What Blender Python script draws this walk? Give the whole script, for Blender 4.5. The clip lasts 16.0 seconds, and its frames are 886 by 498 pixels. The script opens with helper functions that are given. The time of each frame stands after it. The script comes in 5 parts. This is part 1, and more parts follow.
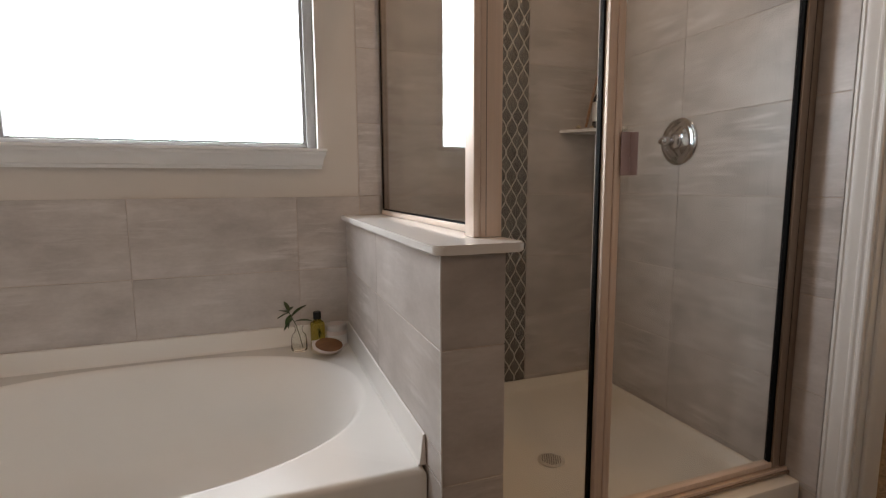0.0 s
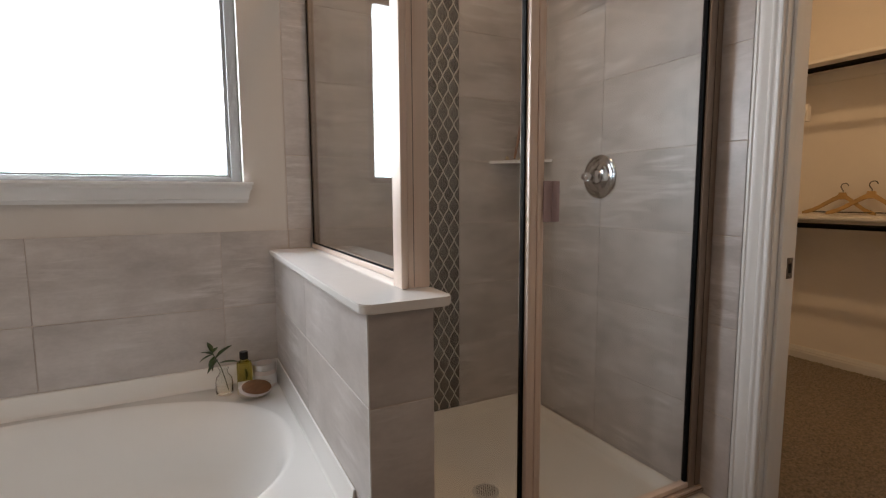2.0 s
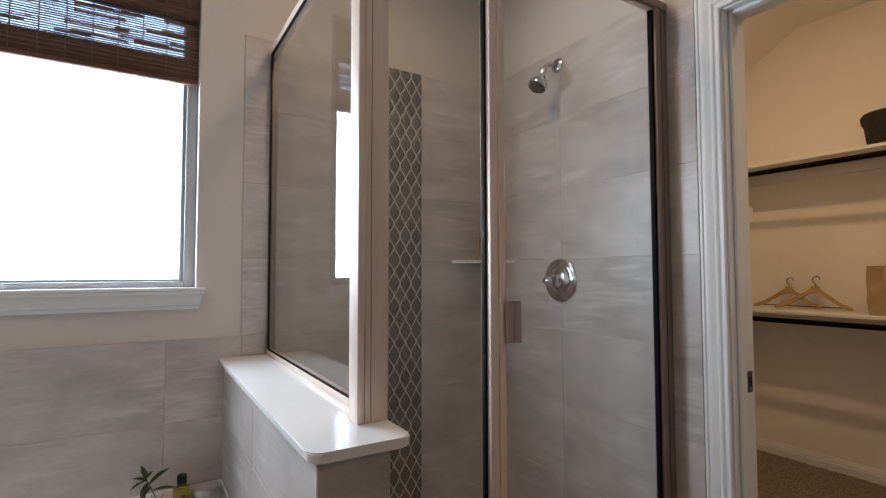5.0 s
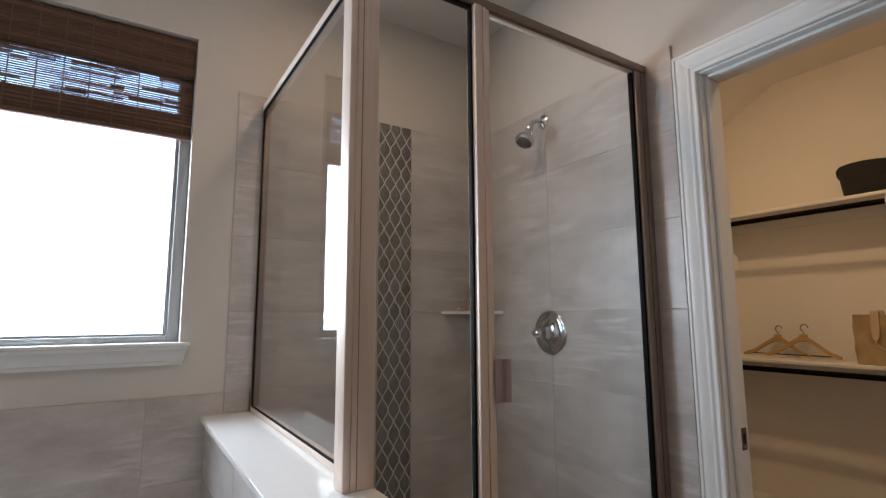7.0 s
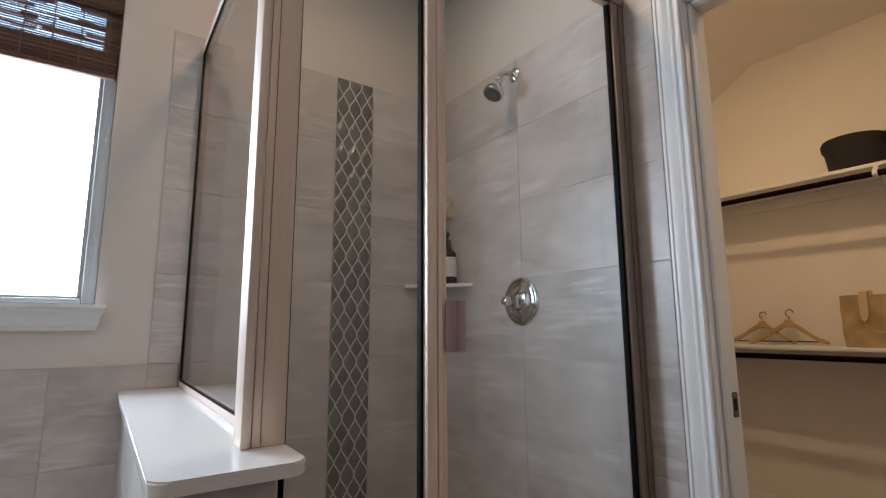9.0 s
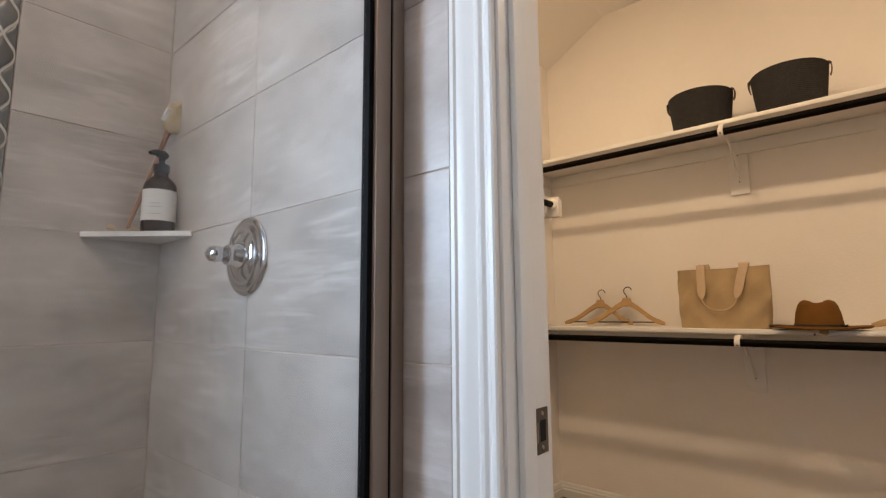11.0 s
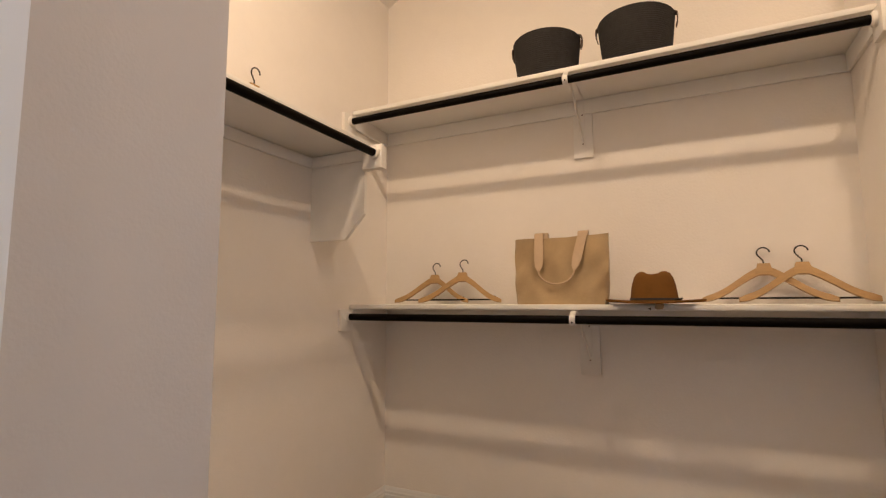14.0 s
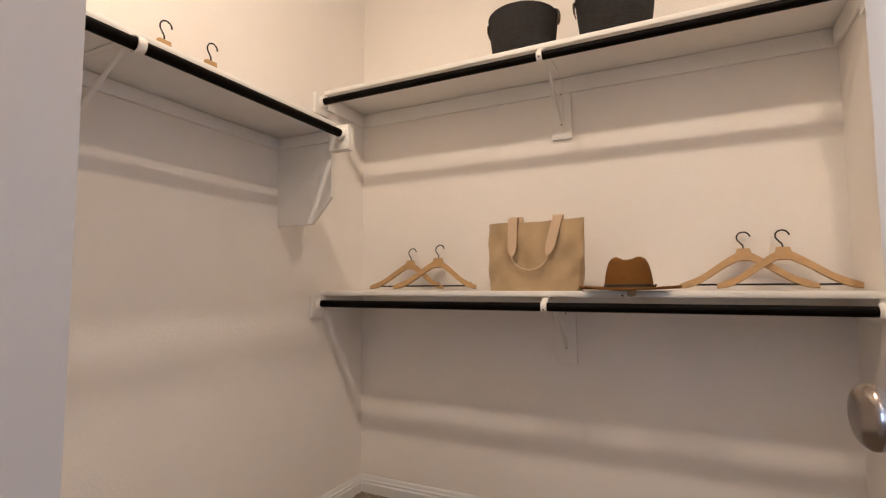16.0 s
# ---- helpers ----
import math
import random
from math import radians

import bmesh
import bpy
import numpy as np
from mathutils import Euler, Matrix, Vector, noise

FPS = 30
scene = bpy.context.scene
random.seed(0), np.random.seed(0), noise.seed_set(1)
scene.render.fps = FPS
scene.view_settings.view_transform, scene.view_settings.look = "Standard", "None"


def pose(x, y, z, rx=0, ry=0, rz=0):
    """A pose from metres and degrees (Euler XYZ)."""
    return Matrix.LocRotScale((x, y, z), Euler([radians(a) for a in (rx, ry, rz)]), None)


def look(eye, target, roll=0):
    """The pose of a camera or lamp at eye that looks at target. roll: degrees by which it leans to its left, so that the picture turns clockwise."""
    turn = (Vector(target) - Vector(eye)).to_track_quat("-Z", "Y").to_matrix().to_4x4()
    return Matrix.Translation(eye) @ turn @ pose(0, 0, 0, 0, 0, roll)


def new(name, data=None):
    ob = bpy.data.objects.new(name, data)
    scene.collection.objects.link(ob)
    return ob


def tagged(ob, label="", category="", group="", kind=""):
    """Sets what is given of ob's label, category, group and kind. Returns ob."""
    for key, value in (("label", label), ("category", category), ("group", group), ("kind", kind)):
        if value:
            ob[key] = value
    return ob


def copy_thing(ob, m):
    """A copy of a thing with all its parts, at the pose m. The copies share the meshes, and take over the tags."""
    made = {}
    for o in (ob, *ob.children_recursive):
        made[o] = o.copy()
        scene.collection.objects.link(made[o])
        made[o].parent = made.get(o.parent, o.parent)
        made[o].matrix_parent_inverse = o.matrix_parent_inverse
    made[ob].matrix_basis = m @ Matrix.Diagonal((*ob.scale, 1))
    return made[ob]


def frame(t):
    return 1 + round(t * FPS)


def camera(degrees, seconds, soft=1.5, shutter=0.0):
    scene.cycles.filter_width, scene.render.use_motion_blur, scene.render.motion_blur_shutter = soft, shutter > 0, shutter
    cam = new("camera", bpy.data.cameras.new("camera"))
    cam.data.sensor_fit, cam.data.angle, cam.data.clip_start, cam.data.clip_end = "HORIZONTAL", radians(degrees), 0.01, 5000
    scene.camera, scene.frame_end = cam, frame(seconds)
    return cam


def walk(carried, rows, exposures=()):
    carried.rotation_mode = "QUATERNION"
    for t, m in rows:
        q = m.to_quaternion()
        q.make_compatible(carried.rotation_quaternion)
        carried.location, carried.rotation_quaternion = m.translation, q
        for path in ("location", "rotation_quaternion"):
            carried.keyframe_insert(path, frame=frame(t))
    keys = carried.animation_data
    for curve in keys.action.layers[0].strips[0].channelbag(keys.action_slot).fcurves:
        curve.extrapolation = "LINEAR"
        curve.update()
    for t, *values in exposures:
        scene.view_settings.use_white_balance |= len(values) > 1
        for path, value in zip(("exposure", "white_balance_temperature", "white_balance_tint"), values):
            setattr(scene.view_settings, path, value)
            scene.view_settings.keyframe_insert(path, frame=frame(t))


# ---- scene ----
cam = camera(83.3, 16.0, soft=1.25)
PATH = [
    (0, (-0.086, -0.078, 1.195), (0.598, 1.785, 0.947), -0.3),
    (0.5, (-0.079, -0.082, 1.205), (0.695, 1.745, 0.956), -0.3),
    (1, (-0.078, -0.084, 1.22), (0.766, 1.714, 0.986), -0.3),
    (1.5, (-0.073, -0.083, 1.265), (0.813, 1.695, 1.031), -0.3),
    (2, (-0.061, -0.08, 1.293), (0.852, 1.687, 1.082), -0.3),
    (2.5, (-0.056, -0.077, 1.318), (0.884, 1.68, 1.142), -0.3),
    (3, (-0.048, -0.073, 1.336), (0.918, 1.673, 1.207), -0.3),
    (3.5, (-0.037, -0.068, 1.36), (0.95, 1.67, 1.279), -0.2),
    (4, (-0.032, -0.065, 1.386), (0.971, 1.665, 1.35), -0.3),
    (4.5, (-0.034, -0.06, 1.402), (0.988, 1.66, 1.426), -0.2),
    (6.8, (-0.025, -0.034, 1.439), (1.052, 1.631, 1.703), -0.3),
    (7, (-0.031, -0.057, 1.446), (1.036, 1.614, 1.712), -0.3),
    (7.5, (-0.033, -0.051, 1.447), (1.04, 1.61, 1.747), -0.3),
    (8, (-0.036, -0.031, 1.352), (1.044, 1.62, 1.679), -0.3),
    (8.2, (-0.023, -0.018, 1.315), (1.059, 1.632, 1.643), -0.2),
    (10.3, (0.666, 0.318, 1.254), (1.981, 1.803, 1.506), -0.5),
    (10.5, (0.735, 0.344, 1.249), (2.1, 1.785, 1.501), -0.4),
    (11, (0.944, 0.406, 1.238), (2.444, 1.704, 1.489), -0.4),
    (11.5, (1.131, 0.464, 1.217), (2.747, 1.614, 1.472), -0.4),
    (12, (1.244, 0.482, 1.215), (2.924, 1.537, 1.465), -0.4),
    (12.5, (1.335, 0.509, 1.21), (3.071, 1.473, 1.451), -0.3),
    (13, (1.398, 0.505, 1.21), (3.163, 1.422, 1.426), -0.3),
    (13.5, (1.47, 0.502, 1.186), (3.25, 1.389, 1.398), -0.3),
    (14, (1.528, 0.483, 1.166), (3.314, 1.358, 1.375), -0.2),
    (14.5, (1.576, 0.448, 1.179), (3.361, 1.329, 1.375), -0.2),
    (15, (1.605, 0.423, 1.178), (3.389, 1.309, 1.36), -0.2),
    (15.5, (1.625, 0.414, 1.172), (3.412, 1.296, 1.339), -0.2),
    (16, (1.648, 0.399, 1.17), (3.437, 1.281, 1.321), -0.2),
]
walk(cam, [(t, look(eye, target, roll)) for t, eye, target, roll in PATH],
     exposures=[(0.0, -0.02, 7100, 21), (4.5, 0.17, 6150, 16), (8.2, 0.0, 6050, 15), (10.5, 0.98, 5600, 13), (12.5, 1.02, 5600, 16), (14.0, 1.20, 5300, 16), (16.0, 1.39, 4750, 15)])

# ---- levels and main planes, in metres ----
F = 0.10            # floor level
YW = 2.09           # window wall, drywall face
YT = 2.08           # window wall, tile face
XR = 1.54           # shower and door wall, drywall face
XT = 1.53           # the same wall, tile face
CEIL = 2.94
XC = 3.885          # closet, far wall
YN = 1.990          # closet, wall on the window side
YS = -0.125         # closet, opposite wall
CROWS = [F, 0.233, 0.541, 0.849, 1.157, 1.465, 1.773, 2.081, 2.389]   # tile courses

# ---- world and light ----
world = bpy.data.worlds.new("sky")
scene.world = world
world.use_nodes = True
wn = world.node_tree.nodes
sky = wn.new("ShaderNodeTexSky")
sky.sky_type = 'NISHITA'
sky.sun_disc = False
sky.sun_elevation, sky.sun_rotation = radians(40), radians(160)
world.node_tree.links.new(sky.outputs[0], wn["Background"].inputs[0])
wn["Background"].inputs[1].default_value = 0.1


def lamp(name, kind, m, power, colour, size):
    data = bpy.data.lights.new(name, kind)
    data.energy, data.color = power, colour
    if kind == 'AREA':
        data.shape, data.size = 'DISK', size
    else:
        data.shadow_soft_size = size
    ob = new(name, data)
    ob.matrix_world = m
    return ob


WARM = (1.0, 0.66, 0.36)
TUNGSTEN = (1.0, 0.665, 0.335)
lamp("closet_lamp", 'AREA', pose(2.34, 1.12, 3.092), 7.4, TUNGSTEN, 0.10)
lamp("closet_lamp_south", 'AREA', pose(2.34, -0.24, 3.092), 5.6, TUNGSTEN, 0.10)
lamp("closet_bulb", 'POINT', pose(2.34, 1.12, 3.080), 1.0, TUNGSTEN, 0.014)
lamp("closet_bulb_south", 'POINT', pose(2.34, -0.24, 3.080), 4.6, TUNGSTEN, 0.014)
# Next two are unseen ceiling lamps, added as warm fill for the bathroom.
lamp("bath_fill_south", 'AREA', pose(0.0, -1.4, 2.92), 5.0, WARM, 0.12)
lamp("bath_fill_tub", 'AREA', pose(-0.7, 0.5, 2.92), 2.4, WARM, 0.16)
lamp("bath_lamp_shower", 'AREA', pose(0.72, 1.30, 2.92), 4.8, WARM, 0.20)


# ---- materials ----
def material(name, colour, rough=0.5, metal=0.0, spread=0.0, scale=8.0, stretch=(1, 1, 1), bump=0.0, bump_scale=200.0, fine=0.0,
             per_piece=0.0, coat=0.0, colour2=None, sheen=0.0, spec=0.5, transmission=0.0, ior=1.45, rough_spread=0.0, detail=5.0):
    """Principled surface: large stains between colour and colour2, fine grain, bump, a shift of tone from piece to piece."""
    m = bpy.data.materials.new(name)
    m.use_nodes = True
    nt = m.node_tree
    n, link = nt.nodes, nt.links.new
    b = n["Principled BSDF"]
    b.inputs["Roughness"].default_value, b.inputs["Metallic"].default_value = rough, metal
    b.inputs["Coat Weight"].default_value = coat
    b.inputs["Sheen Weight"].default_value = sheen
    b.inputs["Specular IOR Level"].default_value = spec
    b.inputs["Transmission Weight"].default_value, b.inputs["IOR"].default_value = transmission, ior
    b.inputs["Base Color"].default_value = (*colour, 1)
    geo = n.new("ShaderNodeTexCoord")
    place = n.new("ShaderNodeVectorMath")
    place.operation = 'ADD'
    link(geo.outputs["Object"], place.inputs[0])
    info = n.new("ShaderNodeObjectInfo")
    shift = n.new("ShaderNodeVectorMath")
    shift.operation = 'SCALE'
    shift.inputs[0].default_value = (37.0, 11.0, 23.0)
    link(info.outputs["Random"], shift.inputs["Scale"])
    if per_piece:
        link(shift.outputs[0], place.inputs[1])
    if spread:
        mp = n.new("ShaderNodeMapping")
        mp.inputs["Scale"].default_value = stretch
        link(place.outputs[0], mp.inputs[0])
        t1 = n.new("ShaderNodeTexNoise")
        t1.inputs["Scale"].default_value, t1.inputs["Detail"].default_value, t1.inputs["Roughness"].default_value = scale, detail, 0.6
        link(mp.outputs[0], t1.inputs["Vector"])
        ramp = n.new("ShaderNodeValToRGB")
        c2 = colour2 or tuple(min(1, c * (1 + spread)) for c in colour)
        c1 = tuple(c * (1 - spread) for c in colour)
        ramp.color_ramp.elements[0].color, ramp.color_ramp.elements[1].color = (*c1, 1), (*c2, 1)
        ramp.color_ramp.elements[0].position, ramp.color_ramp.elements[1].position = 0.3, 0.72
        link(t1.outputs[0], ramp.inputs[0])
        out = ramp.outputs[0]
        if fine:
            t2 = n.new("ShaderNodeTexNoise")
            t2.inputs["Scale"].default_value, t2.inputs["Detail"].default_value = scale * 14, 3
            link(mp.outputs[0], t2.inputs["Vector"])
            r2 = n.new("ShaderNodeMapRange")
            r2.inputs["To Min"].default_value, r2.inputs["To Max"].default_value = 1 - fine, 1 + fine
            link(t2.outputs[0], r2.inputs["Value"])
            mul = n.new("ShaderNodeVectorMath")
            mul.operation = 'SCALE'
            link(out, mul.inputs[0])
            link(r2.outputs[0], mul.inputs["Scale"])
            out = mul.outputs[0]
        if per_piece:
            r3 = n.new("ShaderNodeMapRange")
            r3.inputs["To Min"].default_value, r3.inputs["To Max"].default_value = 1 - per_piece, 1 + per_piece
            link(info.outputs["Random"], r3.inputs["Value"])
            mul = n.new("ShaderNodeVectorMath")
            mul.operation = 'SCALE'
            link(out, mul.inputs[0])
            link(r3.outputs[0], mul.inputs["Scale"])
            out = mul.outputs[0]
        link(out, b.inputs["Base Color"])
        if rough_spread:
            r4 = n.new("ShaderNodeMapRange")
            r4.inputs["To Min"].default_value, r4.inputs["To Max"].default_value = rough - rough_spread, rough + rough_spread
            link(t1.outputs[0], r4.inputs["Value"])
            link(r4.outputs[0], b.inputs["Roughness"])
    if bump:
        t3 = n.new("ShaderNodeTexNoise")
        t3.inputs["Scale"].default_value, t3.inputs["Detail"].default_value = bump_scale, 3
        link(place.outputs[0], t3.inputs["Vector"])
        bp = n.new("ShaderNodeBump")
        bp.inputs["Strength"].default_value, bp.inputs["Distance"].default_value = bump, 0.004
        link(t3.outputs[0], bp.inputs["Height"])
        link(bp.outputs[0], b.inputs["Normal"])
    return m


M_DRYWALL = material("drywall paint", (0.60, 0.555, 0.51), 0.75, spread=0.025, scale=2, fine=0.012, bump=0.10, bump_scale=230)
M_CLOSET = material("closet drywall paint", (0.88, 0.84, 0.785), 0.72, spread=0.025, scale=2, fine=0.012, bump=0.30, bump_scale=95)
M_CEIL = material("ceiling paint", (0.62, 0.59, 0.55), 0.8, spread=0.02, scale=2, bump=0.15, bump_scale=160)
M_TRIM = material("white trim paint", (0.77, 0.77, 0.76), 0.36, spread=0.015, scale=5)
M_SHELF = material("white shelf paint", (0.86, 0.84, 0.80), 0.45, spread=0.025, scale=6, bump=0.06, bump_scale=110)
M_TILE = material("grey stone-look porcelain", (0.44, 0.395, 0.368), 0.34, spread=0.12, scale=4.2, stretch=(1.0, 1.0, 1.9), fine=0.07, per_piece=0.045,
                  bump=0.008, bump_scale=18, colour2=(0.58, 0.535, 0.508), rough_spread=0.08, detail=8)


def vein(m, low, high, stretch, scale, light):
    """Adds thin pale streaks to a stone surface."""
    nt = m.node_tree
    n, link = nt.nodes, nt.links.new
    b = n["Principled BSDF"]
    old = b.inputs["Base Color"].links[0].from_socket
    src = [k for k in n if k.type == 'VECT_MATH' and k.operation == 'ADD'][0].outputs[0]
    mp = n.new("ShaderNodeMapping")
    mp.inputs["Scale"].default_value = stretch
    link(src, mp.inputs[0])
    t = n.new("ShaderNodeTexNoise")
    t.inputs["Scale"].default_value, t.inputs["Detail"].default_value, t.inputs["Roughness"].default_value = scale, 8, 0.68
    t.inputs["Distortion"].default_value = 0.35
    link(mp.outputs[0], t.inputs["Vector"])
    r = n.new("ShaderNodeMapRange")
    r.inputs["From Min"].default_value, r.inputs["From Max"].default_value = low, high
    link(t.outputs[0], r.inputs["Value"])
    cl = n.new("ShaderNodeTexNoise")
    cl.inputs["Scale"].default_value, cl.inputs["Detail"].default_value = 3.2, 2
    link(src, cl.inputs["Vector"])
    r2 = n.new("ShaderNodeMapRange")
    r2.inputs["From Min"].default_value, r2.inputs["From Max"].default_value = 0.42, 0.62
    link(cl.outputs[0], r2.inputs["Value"])
    mu = n.new("ShaderNodeMath")
    mu.operation = 'MULTIPLY'
    link(r.outputs[0], mu.inputs[0])
    link(r2.outputs[0], mu.inputs[1])
    mix = n.new("ShaderNodeMix")
    mix.data_type = 'RGBA'
    link(mu.outputs[0], mix.inputs["Factor"])
    link(old, mix.inputs["A"])
    mix.inputs["B"].default_value = (*light, 1)
    link(mix.outputs["Result"], b.inputs["Base Color"])


vein(M_TILE, 0.49, 0.68, (1.6, 1.6, 13), 2.4, (0.64, 0.605, 0.585))
M_GROUT = material("beige grout", (0.56, 0.48, 0.42), 0.85, spread=0.08, scale=30, bump=0.2, bump_scale=500)
M_MOSAIC = material("glazed grey mosaic", (0.15, 0.143, 0.132), 0.22, spread=0.12, scale=20, per_piece=0.16, fine=0.03)
M_MGROUT = material("light mosaic grout", (0.55, 0.515, 0.47), 0.8, spread=0.08, scale=40, bump=0.2, bump_scale=500)
M_ACRYL = material("white tub acrylic", (0.78, 0.765, 0.735), 0.26, spread=0.012, scale=3, spec=0.25)
M_PAN = material("white shower pan acrylic", (0.78, 0.74, 0.68), 0.3, spread=0.02, scale=4, bump=0.02, bump_scale=300)
M_QUARTZ = material("white quartz", (0.79, 0.77, 0.745), 0.10, spread=0.015, scale=30, fine=0.01)
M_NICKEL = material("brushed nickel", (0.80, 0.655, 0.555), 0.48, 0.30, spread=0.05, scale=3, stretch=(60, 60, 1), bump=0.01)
# The same nickel coloured darker, for members that sit in shade.
M_NICKEL_SHADED = material("shaded nickel channel", (0.28, 0.215, 0.17), 0.45, 0.4, spread=0.05, scale=3)
M_PULL = material("rosy satin metal", (0.44, 0.33, 0.335), 0.36, 0.6, spread=0.04, scale=4)
M_GASKET = material("black rubber gasket", (0.004, 0.004, 0.0045), 0.6, spec=0.1)
M_CHROME = material("chrome", (0.58, 0.58, 0.60), 0.05, 1.0)
M_GLASS = material("clear shower glass", (0.97, 0.985, 0.98), 0.0, transmission=1.0, ior=1.46)

# clear pane: passes light straight on and mirrors by the angle of view
nt = M_GLASS.node_tree
bsdf = nt.nodes["Principled BSDF"]
nt.nodes.remove(bsdf)
tr, gl, mx = nt.nodes.new("ShaderNodeBsdfTransparent"), nt.nodes.new("ShaderNodeBsdfGlossy"), nt.nodes.new("ShaderNodeMixShader")
tr.inputs[0].default_value = (0.965, 0.98, 0.975, 1)
gl.inputs["Roughness"].default_value = 0.0
lw, pw, ma = nt.nodes.new("ShaderNodeLayerWeight"), nt.nodes.new("ShaderNodeMath"), nt.nodes.new("ShaderNodeMath")
lw.inputs[0].default_value = 0.5
pw.operation, ma.operation = 'POWER', 'MULTIPLY_ADD'
pw.inputs[1].default_value, ma.inputs[1].default_value, ma.inputs[2].default_value = 5.0, 0.95, 0.045
for a, bb in ((lw.outputs["Facing"], pw.inputs[0]), (pw.outputs[0], ma.inputs[0]), (ma.outputs[0], mx.inputs[0]), (tr.outputs[0], mx.inputs[1]), (gl.outputs[0], mx.inputs[2]),
              (mx.outputs[0], nt.nodes["Material Output"].inputs[0])):
    nt.links.new(a, bb)
M_VINYL = material("grey vinyl window frame", (0.32, 0.31, 0.30), 0.45, spread=0.02, scale=5)
M_CARPET = material("brown flecked carpet", (0.19, 0.14, 0.095), 0.95, spread=0.55, scale=90, fine=0.2, sheen=0.2, bump=0.8, bump_scale=420,
                    colour2=(0.38, 0.30, 0.215), detail=3)
# Floor is out of view; tone kept dark to cut bounced light.
M_FLOOR = material("unseen dark floor", (0.17, 0.135, 0.105), 0.4, spread=0.1, scale=3)
M_ROD = material("dark bronze rod", (0.004, 0.003, 0.0026), 0.45, 0.0, spec=0.07, spread=0.3, scale=6, stretch=(1, 1, 1), fine=0.2)
M_WOOD = material("light beech", (0.46, 0.295, 0.12), 0.42, spread=0.12, scale=10, stretch=(1, 6, 6), fine=0.06, per_piece=0.04)
M_WIRE = material("dark steel wire", (0.010, 0.009, 0.009), 0.4, 0.2)
M_BAG = material("tan cotton canvas", (0.44, 0.32, 0.165), 0.8, spread=0.10, scale=9, fine=0.05, bump=0.25, bump_scale=700, sheen=0.2)
M_STRAP = material("tan webbing", (0.56, 0.42, 0.27), 0.75, spread=0.05, scale=30, bump=0.25, bump_scale=700)
M_FELT = material("camel brown felt", (0.17, 0.078, 0.015), 0.92, spread=0.12, scale=20, fine=0.08, spec=0.15, bump=0.12, bump_scale=500)
M_BAND = material("black hat band", (0.012, 0.010, 0.009), 0.6)
M_TAG = material("kraft paper tag", (0.23, 0.16, 0.09), 0.8, spread=0.05, scale=40)
M_ROPE = material("charcoal cotton rope", (0.034, 0.032, 0.033), 0.9, spread=0.2, scale=50, fine=0.2, bump=0.5, bump_scale=500)
M_LEATHER = material("dark brown leather", (0.06, 0.03, 0.018), 0.5, spread=0.25, scale=30, bump=0.15, bump_scale=300)
M_REED = material("dark brown woven reed", (0.085, 0.040, 0.026), 0.6, spread=0.35, scale=16, stretch=(1, 4, 30), fine=0.15, per_piece=0.35, colour2=(0.17, 0.085, 0.052))
M_CORD = material("tan blind cord", (0.13, 0.085, 0.055), 0.8, spread=0.15, scale=60)
M_STEEL = material("satin nickel hardware", (0.36, 0.32, 0.29), 0.24, 1.0, spread=0.05, scale=8)
M_PLATE = material("dull strike plate", (0.13, 0.11, 0.095), 0.4, 0.8, spread=0.1, scale=20)
M_AMBER = material("amber bottle plastic", (0.020, 0.008, 0.003), 0.16, spread=0.1, scale=8, spec=0.25)
M_BLACK = material("black plastic", (0.010, 0.010, 0.010), 0.4, spec=0.25)
M_LABEL = material("white paper label", (0.72, 0.71, 0.70), 0.6, spread=0.02, scale=20)
M_INK = material("pale grey ink", (0.45, 0.44, 0.43), 0.6)
M_BRISTLE = material("cream bristles", (0.52, 0.42, 0.27), 0.9, spread=0.15, scale=60, bump=0.6, bump_scale=900)
M_BRUSHWOOD = material("brown brush wood", (0.25, 0.125, 0.065), 0.5, spread=0.12, scale=12, stretch=(6, 1, 6), fine=0.06)
M_INLAY = material("brown oiled wood", (0.17, 0.075, 0.03), 0.4, spread=0.2, scale=25, stretch=(1, 5, 1))
M_VASE = material("thin clear glass", (0.97, 0.985, 0.98), 0.02, transmission=1.0, ior=1.3)
M_OIL = material("yellow-green bath oil", (0.60, 0.51, 0.12), 0.06, transmission=0.85, ior=1.3, spread=0.15, scale=25)
M_LEAF = material("green leaf", (0.024, 0.052, 0.012), 0.4, spread=0.25, scale=40)
M_CREAM = material("pinkish cream jar", (0.66, 0.58, 0.55), 0.3, spread=0.03, scale=20)
M_LID = material("brushed aluminium lid", (0.62, 0.60, 0.58), 0.3, 0.9, spread=0.04, scale=20)
M_DRAIN = material("drain steel", (0.62, 0.60, 0.57), 0.5, 0.1)
# Near-black for flat pieces laid on metal as the shade of holes.
M_HOLE_SHADE = material("shade inside a hole", (0.01, 0.01, 0.01), 0.9)
M_DOOR = material("white door paint", (0.78, 0.77, 0.75), 0.35, spread=0.015, scale=4, bump=0.03, bump_scale=70)

# daylight behind the obscured window
M_DAY = bpy.data.materials.new("daylight behind obscured glass")
M_DAY.use_nodes = True
nt = M_DAY.node_tree
nt.nodes.remove(nt.nodes["Principled BSDF"])
em = nt.nodes.new("ShaderNodeEmission")
tc = nt.nodes.new("ShaderNodeTexCoord")
mp = nt.nodes.new("ShaderNodeMapping")
mp.inputs["Scale"].default_value = (0.8, 1, 2.6)
nz = nt.nodes.new("ShaderNodeTexNoise")
nz.inputs["Scale"].default_value, nz.inputs["Detail"].default_value = 1.3, 1
rp = nt.nodes.new("ShaderNodeValToRGB")
